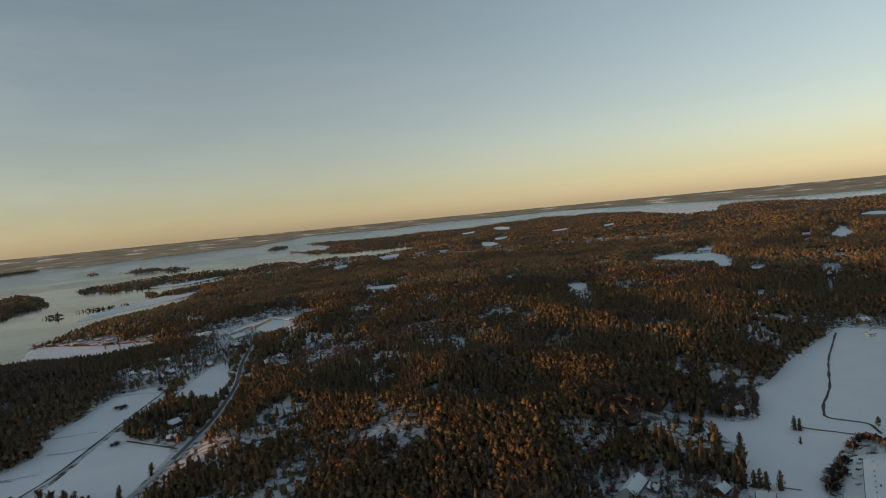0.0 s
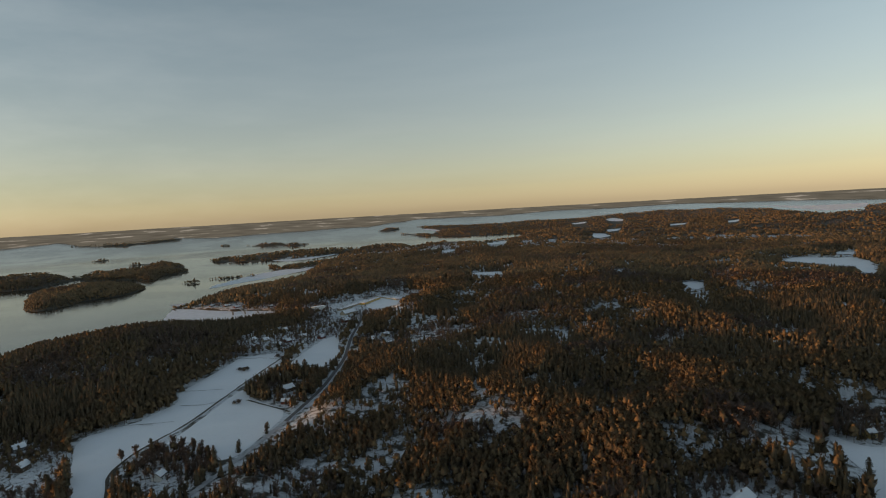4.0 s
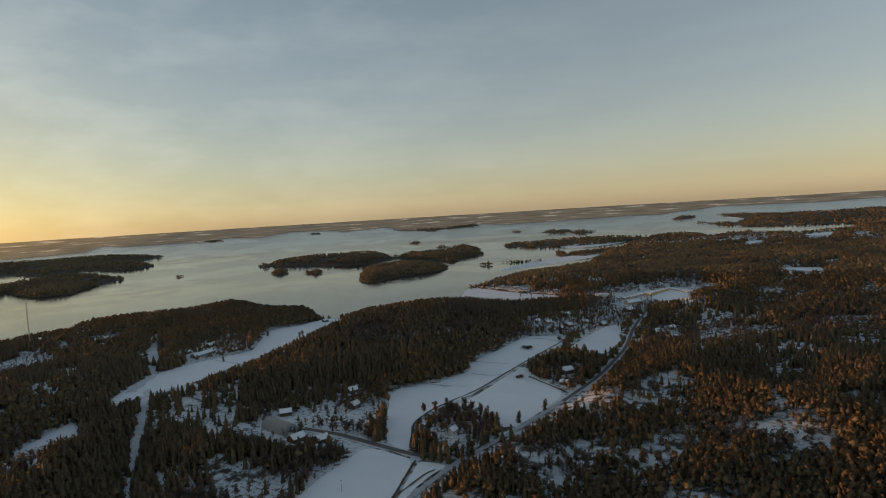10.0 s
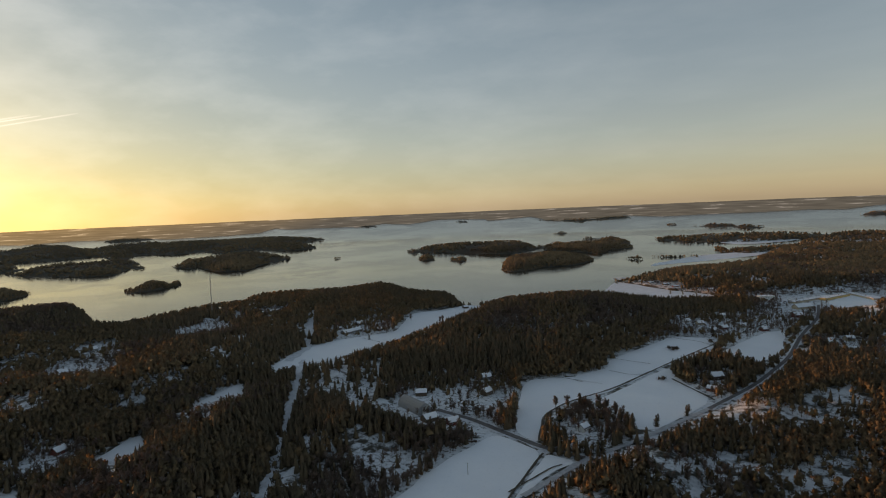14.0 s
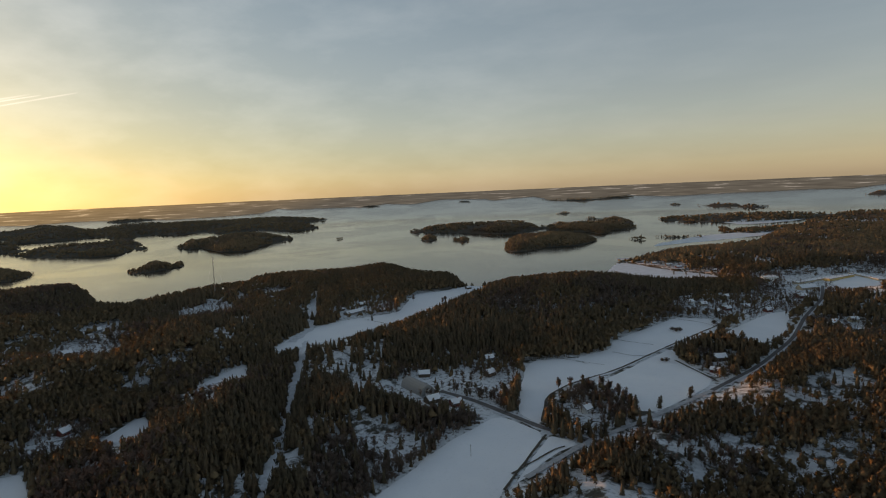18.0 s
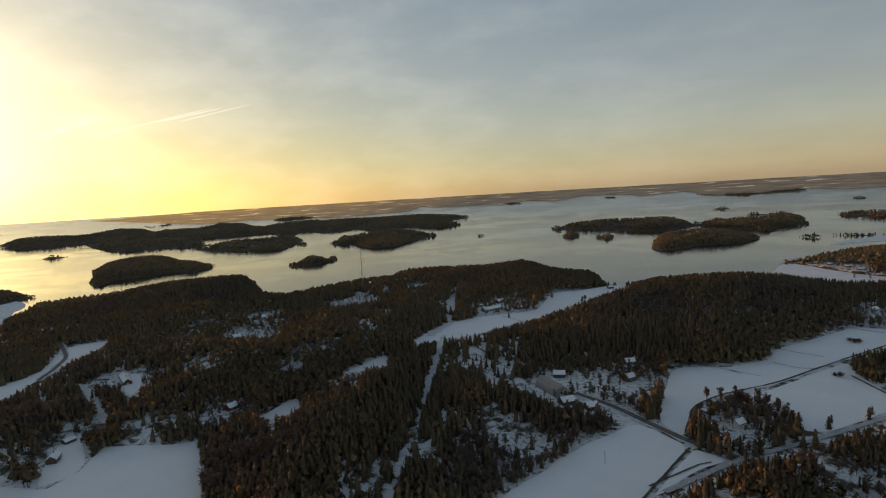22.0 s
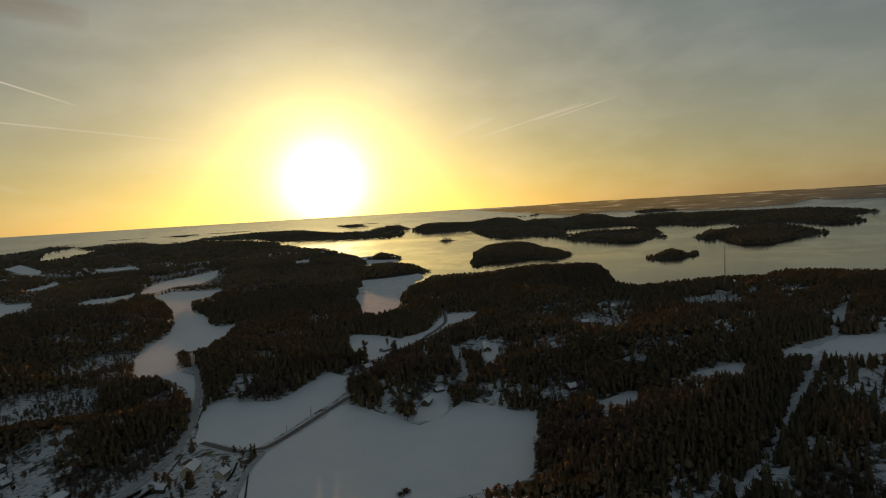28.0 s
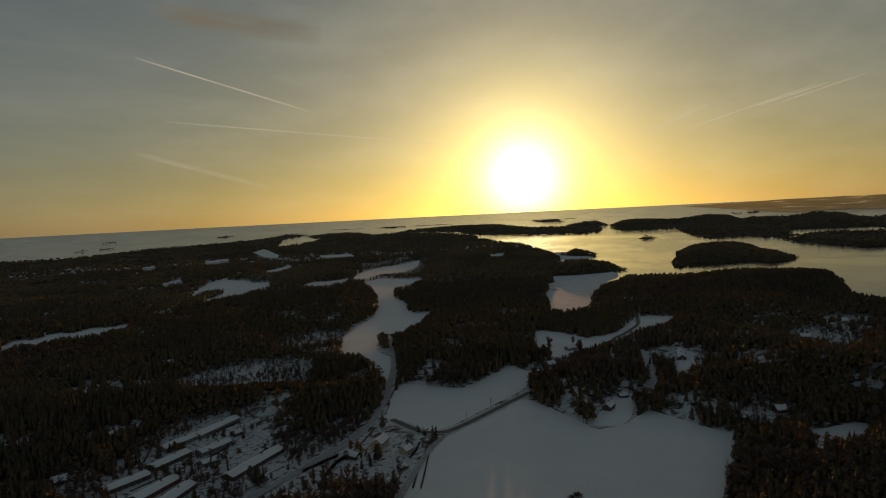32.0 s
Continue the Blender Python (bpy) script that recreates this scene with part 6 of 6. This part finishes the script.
def grown_tree(kind, seed):
    """A tree one metre tall: a tapered trunk with limbs, and a crown of many ragged clumps."""
    rng = np.random.RandomState(seed)
    wood, leaf = [(stem(7, 0.020, 0.004, 0.93, rng.uniform(-0.02, 0.02, 2)), 0)], []
    if kind == "pine":
        leaf += [(clump(rng, (0, 0, 0.62), 0.13, 0.24, False), 1), (sprays(rng, 170, 0.09, 0.24, 0.98, 0.25), 1)]
        for k in range(9):
            a, z, d = k * 2.4, 0.36 + 0.06 * k, 0.15 - 0.012 * k
            v, f = stem(3, 0.006, 0.002, 1.0)
            v = v * (1, 1, 0) + v[:, 2:3] * np.array([[math.cos(a) * d, math.sin(a) * d, 0.05]]) + (0, 0, z)
            wood.append(((v, f), 0))
    elif kind == "spruce":
        leaf += [(skirt(rng, 0.05, 1.0, 0.13, 7), 1), (sprays(rng, 170, 0.075, 0.05, 0.96, 0.20, 0.08, 0.5), 1)]
    elif kind == "bush":
        wood = [(stem(5, 0.03, 0.01, 0.5), 0)]
        for k in range(90):
            a, z = rng.uniform(0, 6.3), rng.uniform(0.0, 0.45)
            d, up, w = rng.uniform(0.10, 0.50), rng.uniform(0.20, 0.55), rng.uniform(0.03, 0.07)
            c, s = math.cos(a), math.sin(a)
            v = np.array([(c * d * 0.4, s * d * 0.4, z), (c * d - s * w, s * d + c * w, z + up * (1 - d)), (c * d + s * w, s * d - c * w, z + up * (0.9 - d))])
            leaf.append(((v, np.array([(0, 1, 2)])), 1))
    else:
        for k in range(60):
            a, z = rng.uniform(0, 6.3), rng.uniform(0.28, 0.80)
            d, up = rng.uniform(0.06, 0.22), rng.uniform(0.06, 0.22)
            c, s, w = math.cos(a), math.sin(a), 0.012
            v = np.array([(0, 0, z), (c * d - s * w, s * d + c * w, z + up), (c * d + s * w, s * d - c * w, z + up * 0.8), (c * d * 1.25, s * d * 1.25, z + up * 1.4), (c * d * 0.9 - s * w * 5, s * d * 0.9 + c * w * 5, z + up * 1.4), (c * d * 0.9 + s * w * 5, s * d * 0.9 - c * w * 5, z + up * 1.2)])
            leaf.append(((v, np.array([(0, 1, 2), (1, 3, 2), (0, 4, 1), (0, 2, 5)])), 1))
    ob = new({"pine": "pine_tree", "spruce": "spruce_tree", "birch": "birch_tree", "bush": "bush"}[kind])
    words = {"pine": "brownish green pine with a ragged rounded crown", "spruce": "dark green narrow spruce in the snow", "birch": "bare brown birch with fine upright twigs", "bush": "low leafless brown bush in the snow"}
    tagged(ob, words[kind], "bush" if kind == "bush" else "tree", {"pine": "pines of the near forest", "spruce": "spruces of the near forest", "birch": "bare birches", "bush": "garden bushes"}[kind])
    v, f, _ = gather(wood)
    trunk = new("trunk", tree_mesh("trunk", v, f, BARK))
    v, f, _ = gather(leaf)
    crown = new("crown", tree_mesh("crown", v, f, {"pine": NEEDLES, "spruce": SPRUCE, "birch": TWIGS, "bush": TWIGS}[kind]))
    trunk.parent = crown.parent = ob
    return ob


_sow = np.random.RandomState(5)
GROWN = {k: [grown_tree(k, 60 + 7 * s) for s in range(4)] for k in ("pine", "spruce", "birch", "bush")}
used = {k: 0 for k in GROWN}


def set_tree(kind, x, y, h, z, wide=1.0):
    n = used[kind]
    used[kind] += 1
    m = pose(x, y, z, 0, 0, _sow.uniform(0, 360)) @ Matrix.Diagonal((h * wide * _sow.uniform(0.9, 1.1), h * wide * _sow.uniform(0.9, 1.1), h, 1))
    if n < 4:
        GROWN[kind][n].matrix_basis = m
    else:
        t = copy_thing(GROWN[kind][n % 4], Matrix.Identity(4))
        t.matrix_basis = m


# a stand of pines between the two fields, added to block the low sun
for k in range(34):
    LONE_TREES.append(("pine" if k % 3 else "spruce", -631 - 0.9 * (k - 15) - (k % 3) * 5, -253 + 2.2 * (k - 15) + (k % 2) * 2, 16 + (k * 7) % 4))


for kind, x, y, h in LONE_TREES:
    set_tree(kind, x, y, h, float(ground_height(np.array([float(x)]), np.array([float(y)]))[0]), {"spruce": 1.4, "pine": 1.2, "birch": 1.0, "bush": 1.5}[kind])
for x, y, z, h, k in NEAR_TREES:
    set_tree(("pine", "spruce", "birch")[k], x, y, h, z)
for kind in GROWN:
    for n in range(used[kind], 4):
        for child in GROWN[kind][n].children:
            bpy.data.objects.remove(child)
        bpy.data.objects.remove(GROWN[kind][n])


# ---- hedges round the gardens ----
def hedge(line, height):
    """A row of bare clipped bushes along a line."""
    rng = np.random.RandomState(int(abs(line[0][0])) + 3)
    ob = base("hedge", line[0][0], line[0][1], 0, "leafless brown garden hedge in the snow", "hedge", "garden hedges")
    twigs, wood = [], []
    for p, q in zip(line[:-1], line[1:]):
        far = math.dist(p, q)
        for k in range(max(2, int(far / 0.9))):
            s = (k + 0.5) / max(2, int(far / 0.9))
            c = np.array((p[0] + (q[0] - p[0]) * s - line[0][0], p[1] + (q[1] - p[1]) * s - line[0][1], 0))
            v, f = clump(rng, c + (0, 0, height * 0.5), 0.75 * height ** 0.5, height * 0.55, False)
            twigs.append(((v, f), 0))
            v, f = sprays(rng, 9, height * 0.4, 0.1, height, 0.6 * height ** 0.5)
            twigs.append(((v + c, f), 0))
            v, f = stem(3, 0.05, 0.02, height * 0.6)
            wood.append(((v + c, f), 0))
    for name, pieces, mat in (("foliage", twigs, TWIGS), ("stems", wood, BARK)):
        v, f, _ = gather(pieces)
        child = new(name, tree_mesh(name, v, f, mat))
        child.parent = ob


hedge([(-322, -402), (-352, -402)], 1.4)
hedge([(-270, -358), (-304, -362)], 1.4)
hedge([(-286, -323), (-317, -330)], 1.3)
hedge([(-243, -406), (-253, -387), (-248, -374)], 1.2)
hedge([(-293, -363), (-291, -347), (-274, -325)], 1.2)
hedge([(-275, -310), (-291, -310), (-315, -314)], 1.0)
hedge([(-222, -363), (-242, -363), (-254, -358)], 1.0)
hedge([(-296, -251), (-318, -259), (-331, -259)], 2.6)
hedge([(-296, -272), (-310, -269), (-328, -266)], 2.4)
hedge([(-373, -291), (-387, -290), (-395, -288)], 1.2)
hedge([(-347, -213), (-360, -216), (-376, -222)], 1.6)
hedge([(-256, -400), (-269, -414)], 1.2)
hedge([(-259, -467), (-253, -438)], 1.2)
hedge([(-251, -338), (-262, -333), (-270, -323)], 1.0)
hedge([(174, 357), (184, 355)], 1.6)
hedge([(190, 352), (200, 346)], 1.0)
hedge([(-352, 266), (-347, 278), (-336, 293)], 1.6)
hedge([(-291, 334), (-302, 350), (-318, 371)], 1.4)
hedge([(-618, -197), (-629, -184), (-627, -155)], 1.4)


# ---- contrails over the sea, placed and turned to fit the camera's view ----
def trail_build(strength, colour):
    def build(nt, bsdf):
        tc = nt.nodes.new("ShaderNodeTexCoord")
        sep = nt.nodes.new("ShaderNodeSeparateXYZ")
        nt.links.new(tc.outputs["Generated"], sep.inputs[0])

        def m(kind, a, b):
            n = nt.nodes.new("ShaderNodeMath")
            n.operation = kind
            for k, v in enumerate((a, b)):
                if isinstance(v, (int, float)):
                    n.inputs[k].default_value = v
                else:
                    nt.links.new(v, n.inputs[k])
            return n.outputs[0]
        across = m("MULTIPLY", m("MULTIPLY", sep.outputs[1], m("SUBTRACT", 1.0, sep.outputs[1])), 4.0)
        along = m("MULTIPLY", m("MULTIPLY", sep.outputs[0], m("SUBTRACT", 1.0, sep.outputs[0])), 4.0)
        wisp = node(nt, "ShaderNodeTexNoise", Scale=3.0, Detail=3.0)
        nt.links.new(tc.outputs["Generated"], wisp.inputs["Vector"])
        alpha = m("MULTIPLY", m("MULTIPLY", m("MULTIPLY", across, across), m("POWER", along, 0.5)), m("MULTIPLY", wisp.outputs["Fac"], strength))
        # sunlight on the vapour and the cloud's dim grey are put in as glow
        glow = node(nt, "ShaderNodeEmission", Color=(*colour, 1))
        clear = nt.nodes.new("ShaderNodeBsdfTransparent")
        blend = nt.nodes.new("ShaderNodeMixShader")
        nt.links.new(alpha, blend.inputs[0])
        nt.links.new(clear.outputs[0], blend.inputs[1])
        nt.links.new(glow.outputs[0], blend.inputs[2])
        nt.links.new(blend.outputs[0], nt.nodes["Material Output"].inputs["Surface"])
        nt.nodes.remove(bsdf)
    return build


def contrail(p, q, width, strength, colour=(0.80, 0.76, 0.66), cloud=False):
    p, q = Vector(p), Vector(q)
    along = (q - p).normalized()
    face = ((p + q) / 2 - Vector((0, 0, EYE))).normalized()
    side = along.cross(face).normalized()
    normal = along.cross(side)
    n = 24
    length = (q - p).length
    bm = bmesh.new()
    rows = [[bm.verts.new((length * k / n, (j - 1) * width / 2, 0)) for j in range(3)] for k in range(n + 1)]
    for k in range(n):
        for j in range(2):
            bm.faces.new((rows[k][j], rows[k + 1][j], rows[k + 1][j + 1], rows[k][j + 1]))
    me = bpy.data.meshes.new("contrail")
    bm.to_mesh(me)
    bm.free()
    me.materials.append(material("vapour", trail_build(strength, colour)))
    ob = new("cloud" if cloud else "contrail", me)
    ob.matrix_world = Matrix((along, side, normal)).transposed().to_4x4()
    ob.matrix_world.translation = p
    if cloud:
        tagged(ob, "dark grey streak of evening cloud", "cloud", kind="structure")
    else:
        tagged(ob, "thin white vapour trail high in the evening sky", "contrail", "vapour trails in the sky", "structure")


for spec in CONTRAILS:
    contrail(*spec)
contrail((-2448, -3477, 1574), (-3263, -2778, 1478), 200, 1.5, (0.20, 0.19, 0.16), True)
